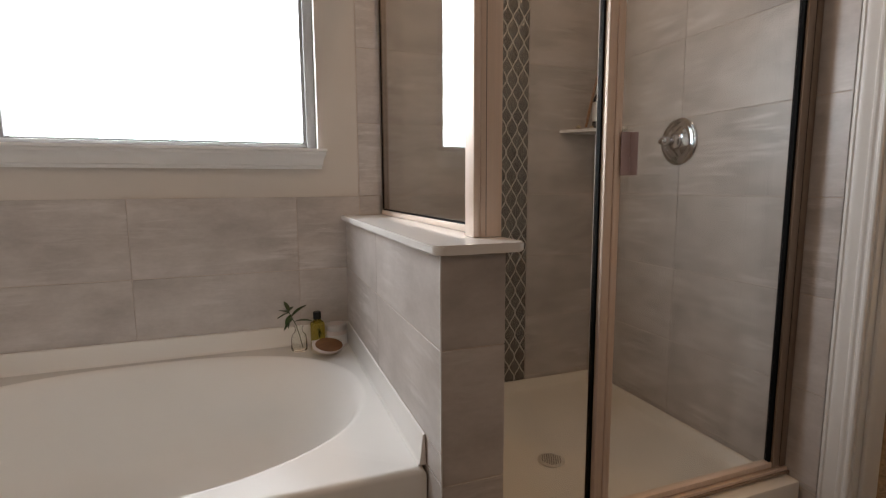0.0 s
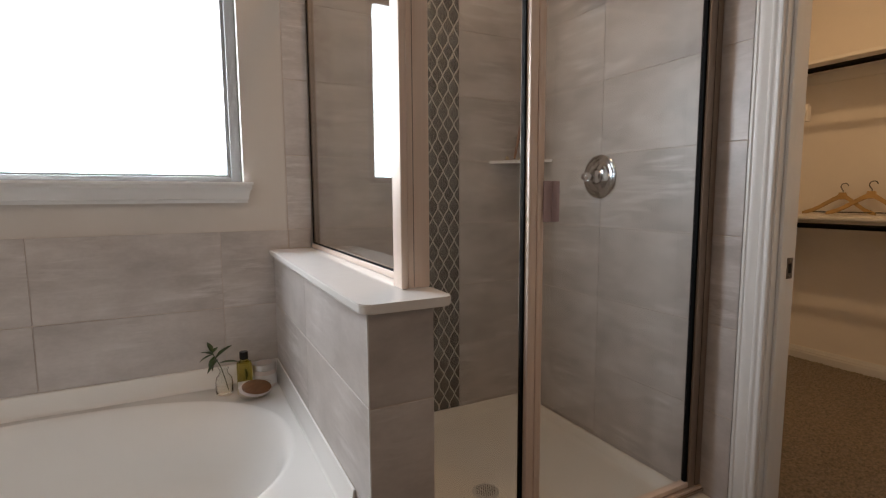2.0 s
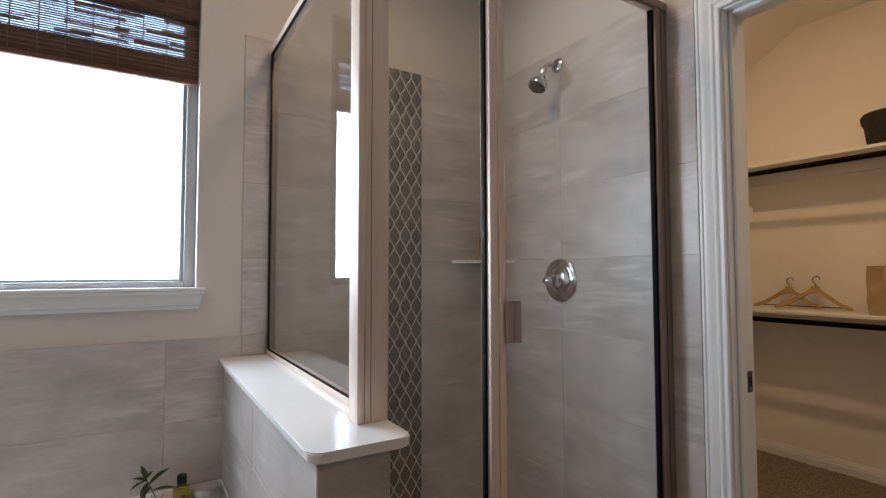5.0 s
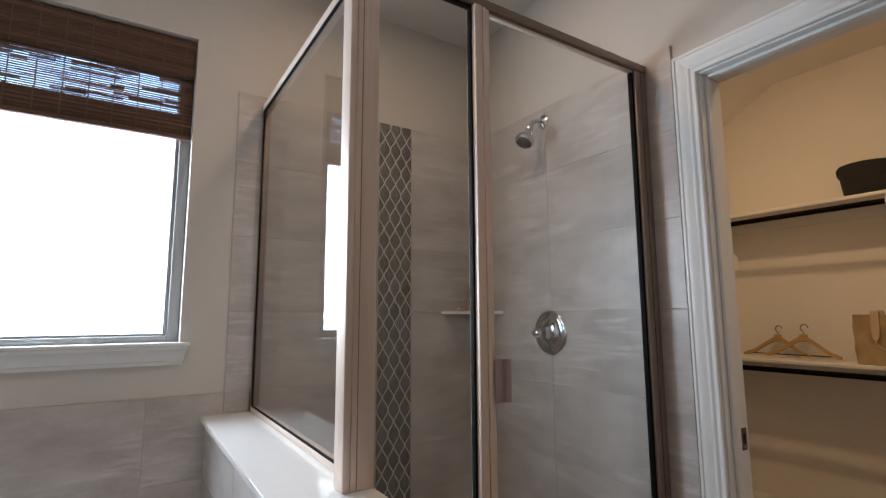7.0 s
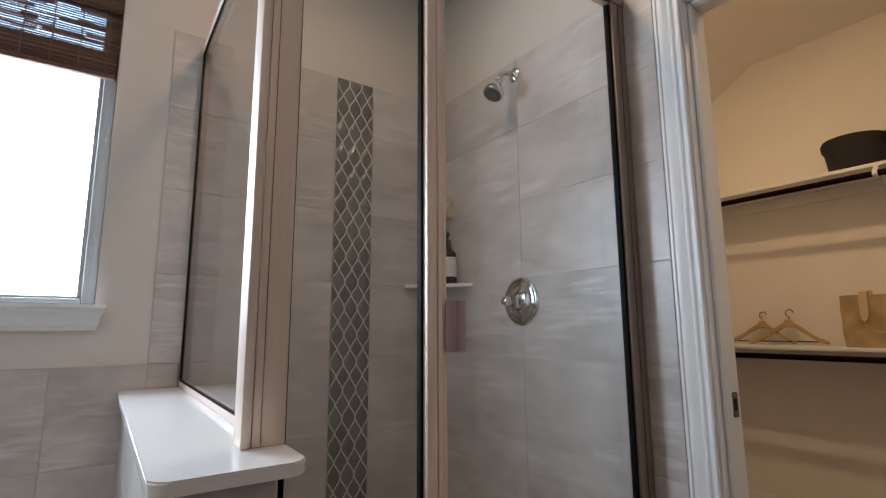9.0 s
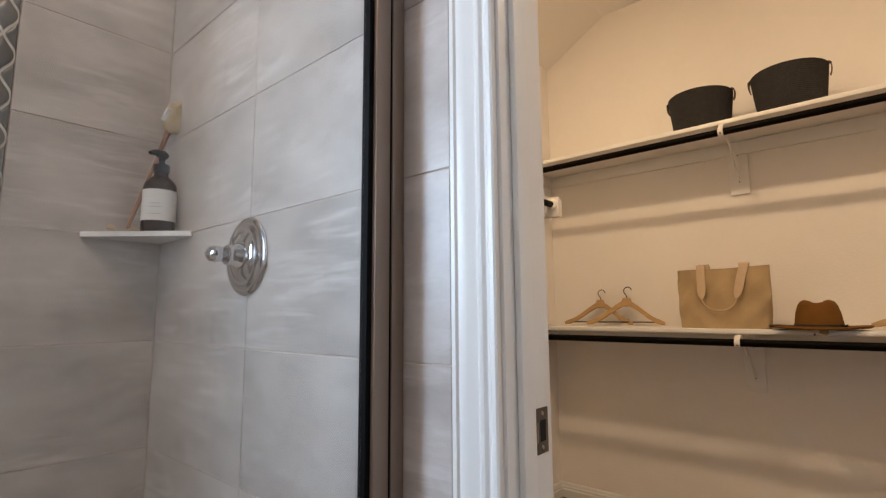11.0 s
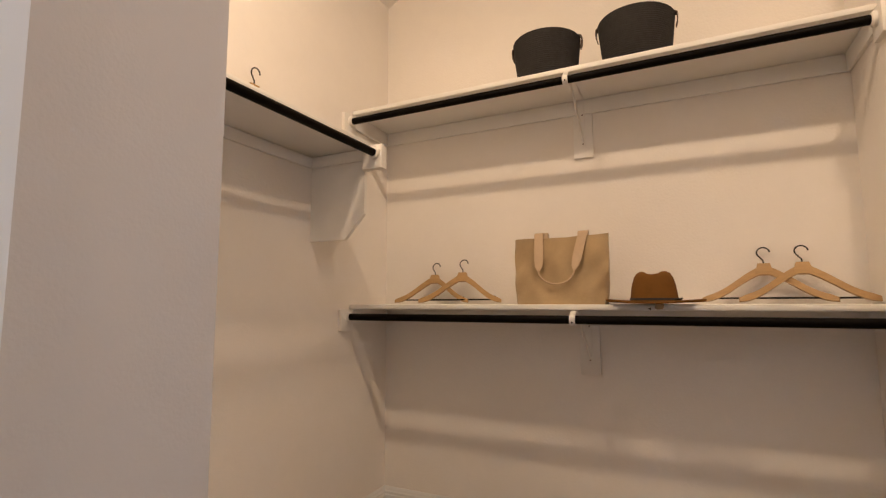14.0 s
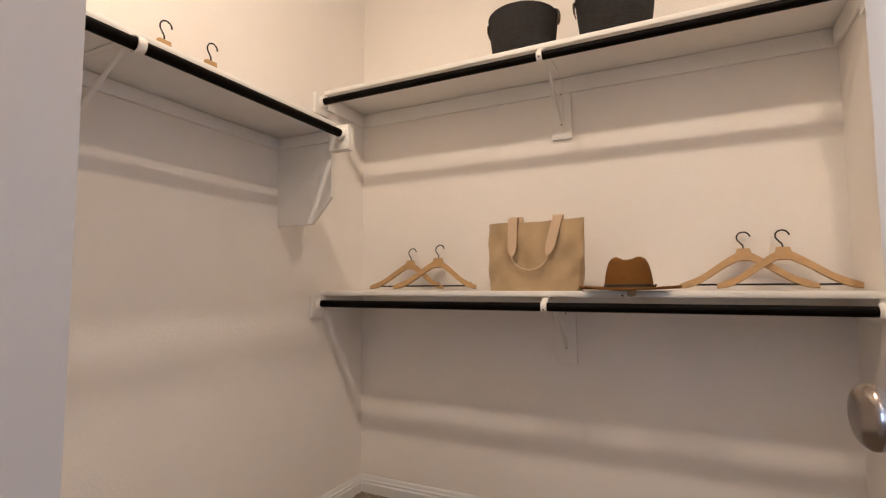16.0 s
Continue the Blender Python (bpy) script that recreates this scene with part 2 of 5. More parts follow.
rp.color_ramp.elements[0].color, rp.color_ramp.elements[1].color = (0.57, 0.81, 0.93, 1), (0.83, 0.93, 0.98, 1)
rp.color_ramp.elements[0].position, rp.color_ramp.elements[1].position = 0.3, 0.55
for a, bb in ((tc.outputs["Object"], mp.inputs[0]), (mp.outputs[0], nz.inputs["Vector"]), (nz.outputs[0], rp.inputs[0]), (rp.outputs[0], em.inputs[0])):
    nt.links.new(a, bb)
# Glow dimmed and blued above 2.12 m to tone down the blind's gaps.
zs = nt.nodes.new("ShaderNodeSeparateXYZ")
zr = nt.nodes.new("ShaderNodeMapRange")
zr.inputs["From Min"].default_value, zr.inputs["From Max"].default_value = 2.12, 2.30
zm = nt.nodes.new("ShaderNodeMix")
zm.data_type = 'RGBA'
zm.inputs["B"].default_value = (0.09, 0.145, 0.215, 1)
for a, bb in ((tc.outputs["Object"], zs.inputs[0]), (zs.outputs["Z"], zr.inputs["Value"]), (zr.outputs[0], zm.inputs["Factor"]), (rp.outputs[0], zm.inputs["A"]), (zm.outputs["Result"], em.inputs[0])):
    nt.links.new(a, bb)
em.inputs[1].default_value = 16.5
nt.links.new(em.outputs[0], nt.nodes["Material Output"].inputs[0])


# ---- mesh helpers ----
def box(bm, x0, x1, y0, y1, z0, z1, bevel=0.0, seg=2):
    vs = [bm.verts.new((x, y, z)) for z in (z0, z1) for y in (y0, y1) for x in (x0, x1)]
    fs = [bm.faces.new([vs[i] for i in f]) for f in ((0, 2, 3, 1), (4, 5, 7, 6), (0, 1, 5, 4), (2, 6, 7, 3), (0, 4, 6, 2), (1, 3, 7, 5))]
    if bevel:
        es = list({e for f in fs for e in f.edges})
        bmesh.ops.bevel(bm, geom=es, offset=bevel, segments=seg, profile=0.5, affect='EDGES')
    return bm


def boxes(*dims, bevel=0.0):
    bm = bmesh.new()
    for d in dims:
        box(bm, *d, bevel=bevel)
    return bm


def lathe(profile, n=32, bm=None, centre=(0, 0, 0), ripple=None):
    """Turns (radius, height) about the upright axis through centre."""
    bm = bm or bmesh.new()
    rings = []
    for k, (r, z) in enumerate(profile):
        if r < 1e-5:
            rings.append([bm.verts.new((centre[0], centre[1], centre[2] + z))])
        else:
            rings.append([bm.verts.new((centre[0] + r * math.cos(2 * math.pi * i / n), centre[1] + r * math.sin(2 * math.pi * i / n), centre[2] + z)) for i in range(n)])
    for a, b in zip(rings, rings[1:]):
        for i in range(n):
            j = (i + 1) % n
            quad = [a[i % len(a)], a[j % len(a)], b[j % len(b)], b[i % len(b)]]
            quad = list(dict.fromkeys(quad))
            if len(quad) > 2:
                bm.faces.new(quad)
    return bm


def tube(points, r, n=10, bm=None, radii=None, flat=1.0):
    """A round bar along points; flat squeezes it across."""
    bm = bm or bmesh.new()
    ps = [Vector(p) for p in points]
    rings, side = [], None
    for k, p in enumerate(ps):
        d = (ps[min(k + 1, len(ps) - 1)] - ps[max(k - 1, 0)]).normalized()
        if side is None:
            side = d.cross(Vector((0, 0, 1)) if abs(d.z) < 0.9 else Vector((0, 1, 0))).normalized()
        side = (side - d * side.dot(d)).normalized()
        up = side.cross(d)
        rr = radii[k] if radii else r
        rings.append([bm.verts.new(p + rr * (math.cos(2 * math.pi * i / n) * side * flat + math.sin(2 * math.pi * i / n) * up)) for i in range(n)])
    for a, b in zip(rings, rings[1:]):
        for i in range(n):
            bm.faces.new((a[i], a[(i + 1) % n], b[(i + 1) % n], b[i]))
    bm.faces.new(rings[0][::-1])
    bm.faces.new(rings[-1])
    return bm


def prism(outline, place, bm=None, ends=None):
    """Closed outline swept between two stations; place(point, station 0 or 1) gives the corner."""
    bm = bm or bmesh.new()
    a = [bm.verts.new(place(p, 0)) for p in outline]
    b = [bm.verts.new(place(p, 1)) for p in outline]
    n = len(outline)
    for i in range(n):
        bm.faces.new((a[i], a[(i + 1) % n], b[(i + 1) % n], b[i]))
    bm.faces.new(a[::-1])
    bm.faces.new(b)
    return bm


def finish(bm, name, mat, smooth=40):
    bmesh.ops.recalc_face_normals(bm, faces=bm.faces)
    me = bpy.data.meshes.new(name)
    bm.to_mesh(me)
    bm.free()
    me.materials.append(mat)
    if smooth:
        for p in me.polygons:
            p.use_smooth = True
        me.set_sharp_from_angle(angle=radians(smooth))
    return me


def mesh_object(name, bm, mat, smooth=40):
    return new(name, finish(bm, name, mat, smooth))


def thing(name, at, label, category, group=""):
    ob = new(name)
    ob.empty_display_size = 0.05
    ob.location = at
    return tagged(ob, label, category, group)


def base_of(ob):
    at = Vector((0, 0, 0))
    while ob:
        at += ob.location
        ob = ob.parent
    return at


def part(name, bm, mat, parent, label="", smooth=40, world_space=False):
    if world_space:
        bmesh.ops.translate(bm, verts=bm.verts, vec=-base_of(parent))
    ob = mesh_object(name, bm, mat, smooth)
    ob.parent = parent
    return tagged(ob, label) if label else ob


def structure(name, bm, mat, label, category, smooth=0):
    return tagged(mesh_object(name, bm, mat, smooth), label, category, kind="structure")


# ---- shell of the bathroom ----
XL, YB = -1.42, -3.3
WX0, WX1, WZ0, WZ1 = -0.985, 0.157, 1.350, 2.576
wall_window = structure("wall_north", boxes(
    (XL - 0.12, WX0, YW, YW + 0.16, F - 0.1, CEIL), (WX1, 1.72, YW, YW + 0.16, F - 0.1, CEIL),
    (WX0, WX1, YW, YW + 0.16, F - 0.1, WZ0), (WX0, WX1, YW, YW + 0.16, WZ1, CEIL)), M_DRYWALL,
    "greige painted wall with a wide window over the tub", "wall")
DY0, DY1, DZ = 0.006, 0.827, 2.264      # rough opening of the closet door
wall_shower = structure("wall_east", boxes(
    (XR, 1.66, DY1, YW, F - 0.1, CEIL), (XR, 1.66, YB, DY0, F - 0.1, CEIL), (XR, 1.66, DY0, DY1, DZ, CEIL)), M_DRYWALL,
    "greige painted wall with a doorway into the closet", "wall")
structure("wall_west", boxes((XL - 0.12, XL, YB, YW, F - 0.1, CEIL)), M_DRYWALL, "plain greige bathroom wall at the tub's end", "wall")
# Unseen closing wall; YB lies far back so less light bounces off it.
structure("wall_south", boxes((XL - 0.12, 1.66, YB - 0.12, YB, F - 0.1, CEIL)), M_DRYWALL, "unseen greige wall closing the bathroom, set back to cut bounce", "wall")
structure("ceiling", boxes((XL - 0.12, 1.66, YB - 0.12, YW + 0.16, CEIL, CEIL + 0.1)), M_CEIL, "flat pale bathroom ceiling", "ceiling")
floor_bath = structure("floor", boxes((XL - 0.12, 1.60, YB - 0.12, YW + 0.1, F - 0.12, F)), M_FLOOR, "unseen bathroom floor, dark to cut bounce light", "floor")

# ---- shell of the closet ----
YE = -1.75                    # closet, far end behind the open door
XB = 1.957                    # thick wall behind the shower ends here
YR = 1.006
structure("closet_wall_shower_side", boxes((1.66, XB, YR, YN + 0.12, F - 0.1, 3.3)), M_CLOSET, "cream painted closet wall backing the shower", "wall")
structure("closet_wall_north", boxes((XB, XC + 0.12, YN, YN + 0.12, F - 0.1, 3.3)), M_CLOSET, "cream textured closet wall behind the single shelf", "wall")
structure("closet_wall_east", boxes((XC, XC + 0.12, YE, YN, F - 0.1, 3.3)), M_CLOSET, "cream textured closet wall with two long shelves", "wall")
structure("closet_wall_south", boxes((1.66, XC + 0.12, YE - 0.12, YE, F - 0.1, 3.3)), M_CLOSET, "cream painted closet end wall", "wall")
structure("closet_wing_wall", boxes((3.462, XC, YS - 0.115, YS, F - 0.1, 3.3)), M_CLOSET, "short cream wing wall at the shelves' end", "wall")
# Bathroom's darker paint used here in place of weaker lamp light.
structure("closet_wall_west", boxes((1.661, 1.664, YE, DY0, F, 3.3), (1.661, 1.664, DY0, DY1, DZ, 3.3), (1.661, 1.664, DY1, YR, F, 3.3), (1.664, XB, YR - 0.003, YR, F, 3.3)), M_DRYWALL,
          "closet wall around the door, darker paint standing in for weak light", "wall")
SL = [(YN + 0.1, 2.885 - 0.055), (YN, 2.885), (1.575, 3.12), (YE - 0.1, 3.12), (YE - 0.1, 3.25), (YN + 0.1, 3.25)]
structure("closet_ceiling", prism(SL, lambda p, s: ((1.60, XC + 0.1)[s], p[0], p[1])), M_CLOSET, "cream closet ceiling with one sloped side", "ceiling")

carpet = bmesh.new()
nx, ny = 230, 370
cx0, cx1, cy0, cy1 = 1.60, XC, YE, YN
grid = [[carpet.verts.new((cx0 + (cx1 - cx0) * i / nx, cy0 + (cy1 - cy0) * j / ny, F + 0.004 + random.uniform(-0.004, 0.005))) for i in range(nx + 1)] for j in range(ny + 1)]
for j in range(ny):
    for i in range(nx):
        carpet.faces.new((grid[j][i], grid[j][i + 1], grid[j + 1][i + 1], grid[j + 1][i]))
structure("closet_floor", carpet, M_CARPET, "brown flecked cut-pile carpet in the closet", "carpet", smooth=180)
structure("subfloor", boxes((1.60, XC + 0.12, YE - 0.12, YN + 0.12, F - 0.12, F - 0.004)), M_FLOOR, "floor slab under the carpet", "floor")

# ---- baseboards in the closet ----
BASE = [(0, 0), (0.016, 0), (0.016, 0.050), (0.0125, 0.056), (0.0125, 0.066), (0.0085, 0.073), (0.0065, 0.082), (0.003, 0.090), (0, 0.090)]
structure("baseboard", prism(BASE, lambda p, s: (XC - p[0], (YS, YN - p[0])[s], F + p[1])), M_TRIM, "white moulded baseboard along the closet wall", "baseboard")
structure("baseboard", prism(BASE, lambda p, s: ((XB, XC - p[0])[s], YN - p[0], F + p[1])), M_TRIM, "white moulded baseboard along the closet wall", "baseboard")
structure("baseboard", prism(BASE, lambda p, s: ((3.462, XC)[s], YS + p[0], F + p[1])), M_TRIM, "white moulded baseboard along the closet wall", "baseboard")
structure("baseboard", prism(BASE, lambda p, s: (XB + p[0], (YR, YN)[s], F + p[1])), M_TRIM, "white moulded baseboard along the closet wall", "baseboard")

# ---- window ----
window = thing("window_1", ((WX0 + WX1) / 2, YW, WZ0), "bright obscured window with grey vinyl frame", "window")
window["kind"] = "structure"
FW, FB, FY0, FY1 = 0.040, 0.026, 2.150, 2.215
frame_bars = ((WX0, WX0 + FW, FY0, FY1, WZ0, WZ1), (WX1 - FW, WX1, FY0, FY1, WZ0, WZ1),
              (WX0 + FW, WX1 - FW, FY0, FY1, WZ0, WZ0 + FB), (WX0 + FW, WX1 - FW, FY0, FY1, WZ1 - FW, WZ1))
for b in frame_bars:
    part("window_frame", boxes(b, bevel=0.004), M_VINYL, window, world_space=True)
for b in ((WX0 + FW, WX0 + FW + 0.014, FY0 + 0.018, FY1, WZ0 + FB, WZ1 - FW), (WX1 - FW - 0.014, WX1 - FW, FY0 + 0.018, FY1, WZ0 + FB, WZ1 - FW),
          (WX0 + FW + 0.014, WX1 - FW - 0.014, FY0 + 0.018, FY1, WZ0 + FB, WZ0 + FB + 0.009)):
    part("glazing_bead", boxes(b, bevel=0.003), M_VINYL, window, world_space=True)
pane = part("pane", boxes((WX0 + FW, WX1 - FW, FY1 - 0.012, FY1 - 0.006, WZ0 + FB, WZ1 - FW)), M_GLASS, window, "obscured glass pane", world_space=True)
pane.visible_shadow = False
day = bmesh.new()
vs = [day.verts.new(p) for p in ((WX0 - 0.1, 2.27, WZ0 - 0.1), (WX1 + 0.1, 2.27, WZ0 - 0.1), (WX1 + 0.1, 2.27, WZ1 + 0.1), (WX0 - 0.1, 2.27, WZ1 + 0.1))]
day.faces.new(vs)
structure("backdrop", day, M_DAY, "daylight glow outside the obscured window, dimmed toward the top", "daylight")
STOOL = [(0.0, 0.0), (0.047, 0.0), (0.047, -0.010), (0.040, -0.014), (0.040, -0.024), (0.030, -0.034), (0.022, -0.050), (0.020, -0.066), (0.013, -0.070), (0.013, -0.082), (0.0, -0.082)]


def stool_place(p, s):
    out = 0.004 + p[0] * 0.58
    return ((WX0 - out, WX1 + out)[s], YW - p[0], WZ0 + 0.003 + p[1])


sill = part("window_sill", prism(STOOL, stool_place), M_TRIM, window, "white moulded sill and apron", world_space=True)
part("sill_board", boxes((WX0 + 0.001, WX1 - 0.001, YW - 0.002, FY0, WZ0 - 0.02, WZ0 + 0.002)), M_TRIM, window, world_space=True)

# ---- woven blind ----
blind = thing("woven_blind", (-0.41, 2.12, 2.15), "dark brown woven reed roman blind, half raised in the window", "blind")
rnd = random.Random(4)
BX0, BX1 = WX0 + 0.006, WX1 - 0.004
part("head_rail", boxes((BX0, BX1, 2.120, 2.146, 2.546, 2.574), bevel=0.003), M_REED, blind, world_space=True)


def reed(x0, x1, y, z, h, d):
    me = boxes((x0, x1, y - d / 2, y + d / 2, z - h / 2, z + h / 2))
    return part("slat", me, M_REED, blind, smooth=0, world_space=True)


PITCH, BAND0, BAND1 = 0.0086, 2.252, 2.404
z = 2.166
while z < 2.566:                       # the hanging layer
    if BAND0 < z < BAND1:              # single reeds with daylight between them
        x = BX0
        near_edge = min(z - BAND0, BAND1 - z) / 0.03
        while x < BX1 - 0.05:
            end = min(BX1 - 0.045, x + rnd.uniform(0.03, 0.20))
            shut = rnd.random() < (0.42 if near_edge < 1 else 0.20)
            reed(x, end, 2.132 + rnd.uniform(-0.001, 0.001), z + rnd.uniform(-0.0003, 0.0003), PITCH * 1.04 if shut else rnd.uniform(0.0048, 0.0060), 0.003)
            x = end
        reed(BX1 - 0.045, BX1, 2.132, z, PITCH * 1.04, 0.003)
    else:
        reed(BX0, BX1, 2.133, z, PITCH * 1.06, 0.003)
    z += PITCH
z = 2.408
while z < 2.572:                       # valance in front
    reed(BX0 - 0.001, BX1 + 0.001, 2.114 + rnd.uniform(-0.0014, 0.0014), z, rnd.uniform(0.0056, 0.0070), 0.0034)
    z += PITCH * 0.92
z = 2.158
while z < 2.250:                       # folded stack at the foot
    reed(BX0, BX1 - 0.004, 2.120 - 0.010 * math.sin((z - 2.158) / 0.092 * math.pi) + rnd.uniform(-0.0014, 0.0014), z, rnd.uniform(0.0056, 0.0070), 0.0034)
    z += PITCH * 0.92
part("hem_bar", boxes((BX0, BX1 - 0.003, 2.108, 2.132, 2.148, 2.163), bevel=0.004), M_REED, blind, world_space=True)
for k in range(15):
    x = BX1 - 0.035 - 0.078 * k
    if x > BX0 + 0.02:
        part("cord", boxes((x - 0.0022, x + 0.0022, 2.1098, 2.1116, 2.406, 2.572), (x - 0.0022, x + 0.0022, 2.1285, 2.1298, 2.248, 2.408),
                           (x - 0.0022, x + 0.0022, 2.1052, 2.1072, 2.163, 2.250)), M_CORD, blind, smooth=0, world_space=True)

# ---- knee wall with its quartz cap ----
KX0, KX1, KY = 0.268, 0.402, 0.887
knee = structure("knee_wall", boxes((KX0, KX1, KY, YW, F, 1.053)), M_GROUT, "tiled knee wall between tub and shower", "wall")
cap_bm = bmesh.new()
outline = []
CX0, CX1, CY0 = 0.241, 0.455, 0.862
for cx, cy, a0 in ((CX0 + 0.024, CY0 + 0.024, 180), (CX1 - 0.024, CY0 + 0.024, 270)):
    for k in range(9):
        a = radians(a0 + 90 * k / 8)
        outline.append((cx + 0.024 * math.cos(a), cy + 0.024 * math.sin(a)))
outline += [(CX1, YT - 0.002), (CX0, YT - 0.002)]
prism(outline, lambda p, s: (p[0], p[1], (1.055, 1.076)[s]), cap_bm)
bmesh.ops.bevel(cap_bm, geom=[e for e in cap_bm.edges if abs(e.verts[0].co.z - e.verts[1].co.z) < 1e-6], offset=0.003, segments=2, affect='EDGES')
tagged(mesh_object("quartz_cap", cap_bm, M_QUARTZ), "polished white quartz slab capping the knee wall", "ledge")

# ---- tub ----
tub = thing("bathtub", (-0.55, 1.5, F), "glossy white acrylic drop-in garden tub in its deck", "bathtub")
TX0, TX1, TY0, TY1, TZ = -1.40, 0.256, 0.975, 2.062, 0.536
bx, by = -0.50, 1.512
angles = [2 * math.pi * k / 120 for k in range(120)] + [math.atan2(y - by, x - bx) % (2 * math.pi) for x in (TX0, TX1) for y in (TY0, TY1)]
angles.sort()


def oval(a, sx, sy, n=2.35):
    c, s = math.cos(a), math.sin(a)
    r = (abs(c / sx) ** n + abs(s / sy) ** n) ** (-1 / n)
    return bx + r * c, by + r * s


def rect(a, inset=0.0):
    c, s = math.cos(a), math.sin(a)
    rx = ((TX1 - inset - bx) / c) if c > 1e-9 else ((TX0 + inset - bx) / c if c < -1e-9 else 1e9)
    ry = ((TY1 - inset - by) / s) if s > 1e-9 else ((TY0 + inset - by) / s if s < -1e-9 else 1e9)
    r = min(rx, ry)
    return bx + r * c, by + r * s


tb = bmesh.new()
rings = [[(*rect(a), F + 0.001) for a in angles], [(*rect(a), TZ - 0.016) for a in angles], [(*rect(a, 0.005), TZ - 0.004) for a in angles], [(*rect(a, 0.016), TZ) for a in angles]]
for sx, sy, zz in ((0.722, 0.497, TZ), (0.712, 0.489, TZ + 0.004), (0.702, 0.481, TZ + 0.004), (0.692, 0.473, TZ - 0.001), (0.682, 0.466, TZ - 0.012), (0.674, 0.460, TZ - 0.028), (0.664, 0.452, TZ - 0.06),
                   (0.652, 0.440, TZ - 0.11), (0.637, 0.424, TZ - 0.17), (0.618, 0.404, TZ - 0.24), (0.594, 0.380, TZ - 0.30), (0.555, 0.345, TZ - 0.345), (0.50, 0.29, TZ - 0.366), (0.30, 0.16, TZ - 0.372)):
    rings.append([])
    for a in angles:
        x, y = oval(a, sx, sy)
        deep = max(0.0, TZ - zz) / 0.37
        lean = 0.10 * max(0.0, math.cos(a)) * deep ** 1.3           # sloping backrest
        dent = 0.058 * math.exp(-((a - 0.68) / 0.34) ** 2) * math.sin(min(1, deep * 1.6) * math.pi)
        rings[-1].append((x - lean - dent * math.cos(a), y - dent * math.sin(a), zz))
vr = [[tb.verts.new(p) for p in ring] for ring in rings]
for a, b in zip(vr, vr[1:]):
    for i in range(len(angles)):
        j = (i + 1) % len(angles)
        tb.faces.new((a[i], a[j], b[j], b[i]))
tb.faces.new(vr[-1])
part("basin", tb, M_ACRYL, tub, world_space=True, smooth=50)
UP = [(0, 0.0), (0.040, 0.0), (0.034, 0.003), (0.029, 0.010), (0.013, 0.062), (0.009, 0.071), (0, 0.074)]
part("upstand", prism(UP, lambda p, s: ((TX0, 0.2575)[s], 2.078 - p[0], TZ + 0.0005 + p[1])), M_ACRYL, tub, world_space=True)
part("upstand", prism(UP, lambda p, s: (0.2590 - 0.5 * p[0], (TY0 + 0.012 + 0.1 * p[1], 2.078 - p[0])[s], TZ + 0.0005 + p[1])), M_ACRYL, tub, world_space=True)

# ---- shower pan ----
pan = thing("shower_pan", (0.97, 1.5, F), "off-white acrylic shower pan with raised curb", "shower tray")
PX0, PX1, PY0, PY1 = 0.412, 1.529, 1.046, 2.079
px, py = 0.915, 1.46
pangles = sorted([2 * math.pi * k / 88 for k in range(88)] + [math.atan2(y - py, x - px) % (2 * math.pi) for x in (PX0, PX1) for y in (PY0, PY1)])


def prect(a, inset):
    c, s = math.cos(a), math.sin(a)
    rx = ((PX1 - inset - px) / c) if c > 1e-9 else ((PX0 + inset - px) / c if c < -1e-9 else 1e9)
    ry = ((PY1 - inset - py) / s) if s > 1e-9 else ((PY0 + inset - py) / s if s < -1e-9 else 1e9)
    r = min(rx, ry)
    return px + r * c, py + r * s


pb = bmesh.new()
pr = [[pb.verts.new((*prect(a, i), zz)) for a in pangles] for i, zz in ((0.0, F + 0.01), (0.0, 0.214), (0.010, 0.214), (0.018, 0.208), (0.030, 0.182), (0.045, 0.172), (0.075, 0.168))]
pr.append([pb.verts.new((px + 0.055 * math.cos(a), py + 0.055 * math.sin(a), 0.155)) for a in pangles])
for a, b in zip(pr, pr[1:]):
    for i in range(len(pangles)):
        j = (i + 1) % len(pangles)
        pb.faces.new((a[i], a[j], b[j], b[i]))
pb.faces.new(pr[-1])
part("basin", pb, M_PAN, pan, world_space=True, smooth=60)
part("curb", boxes((0.412, 1.529, 0.945, 1.045, F + 0.001, 0.238), bevel=0.010), M_PAN, pan, world_space=True)
drain = part("drain", lathe([(0, 0.0005), (0.05, 0.0005), (0.052, 0.003), (0.046, 0.006), (0, 0.006)], 28, centre=(px, py, 0.155)), M_DRAIN, pan, "round steel drain grate", world_space=True)
holes = bmesh.new()
for i in range(-4, 5):
    for j in range(-4, 5):
        hx, hy = i * 0.0095 + (j % 2) * 0.0047, j * 0.0085
        if math.hypot(hx, hy) < 0.041:
            lathe([(0, 0.0062), (0.0024, 0.0062), (0.0024, 0.0068), (0, 0.0068)], 8, holes, (px + hx, py + hy, 0.155))
part("perforation", holes, M_HOLE_SHADE, drain, "dark discs for the shade in drain holes", world_space=True)

# ---- shower enclosure ----
shower = thing("shower_enclosure", (0.97, 1.012, 0.238), "framed glass shower enclosure in brushed nickel", "shower enclosure")
TOP, BOT = 2.322, 0.262
YG = 1.012                        # plane of the front glass
# corner post on the cap, in two fitted profiles with a groove between
part("corner_post", boxes((0.380, 0.397, 0.984, 1.036, 1.0765, 2.350), bevel=0.002), M_NICKEL, shower, world_space=True)
part("corner_post", boxes((0.399, 0.455, 0.988, 1.036, 1.0765, 2.350), bevel=0.002), M_NICKEL, shower, world_space=True)
part("post_groove", boxes((0.4125, 0.4140, 0.9868, 0.9878, 1.08, 2.345)), M_NICKEL_SHADED, shower, "dark joint line", world_space=True)
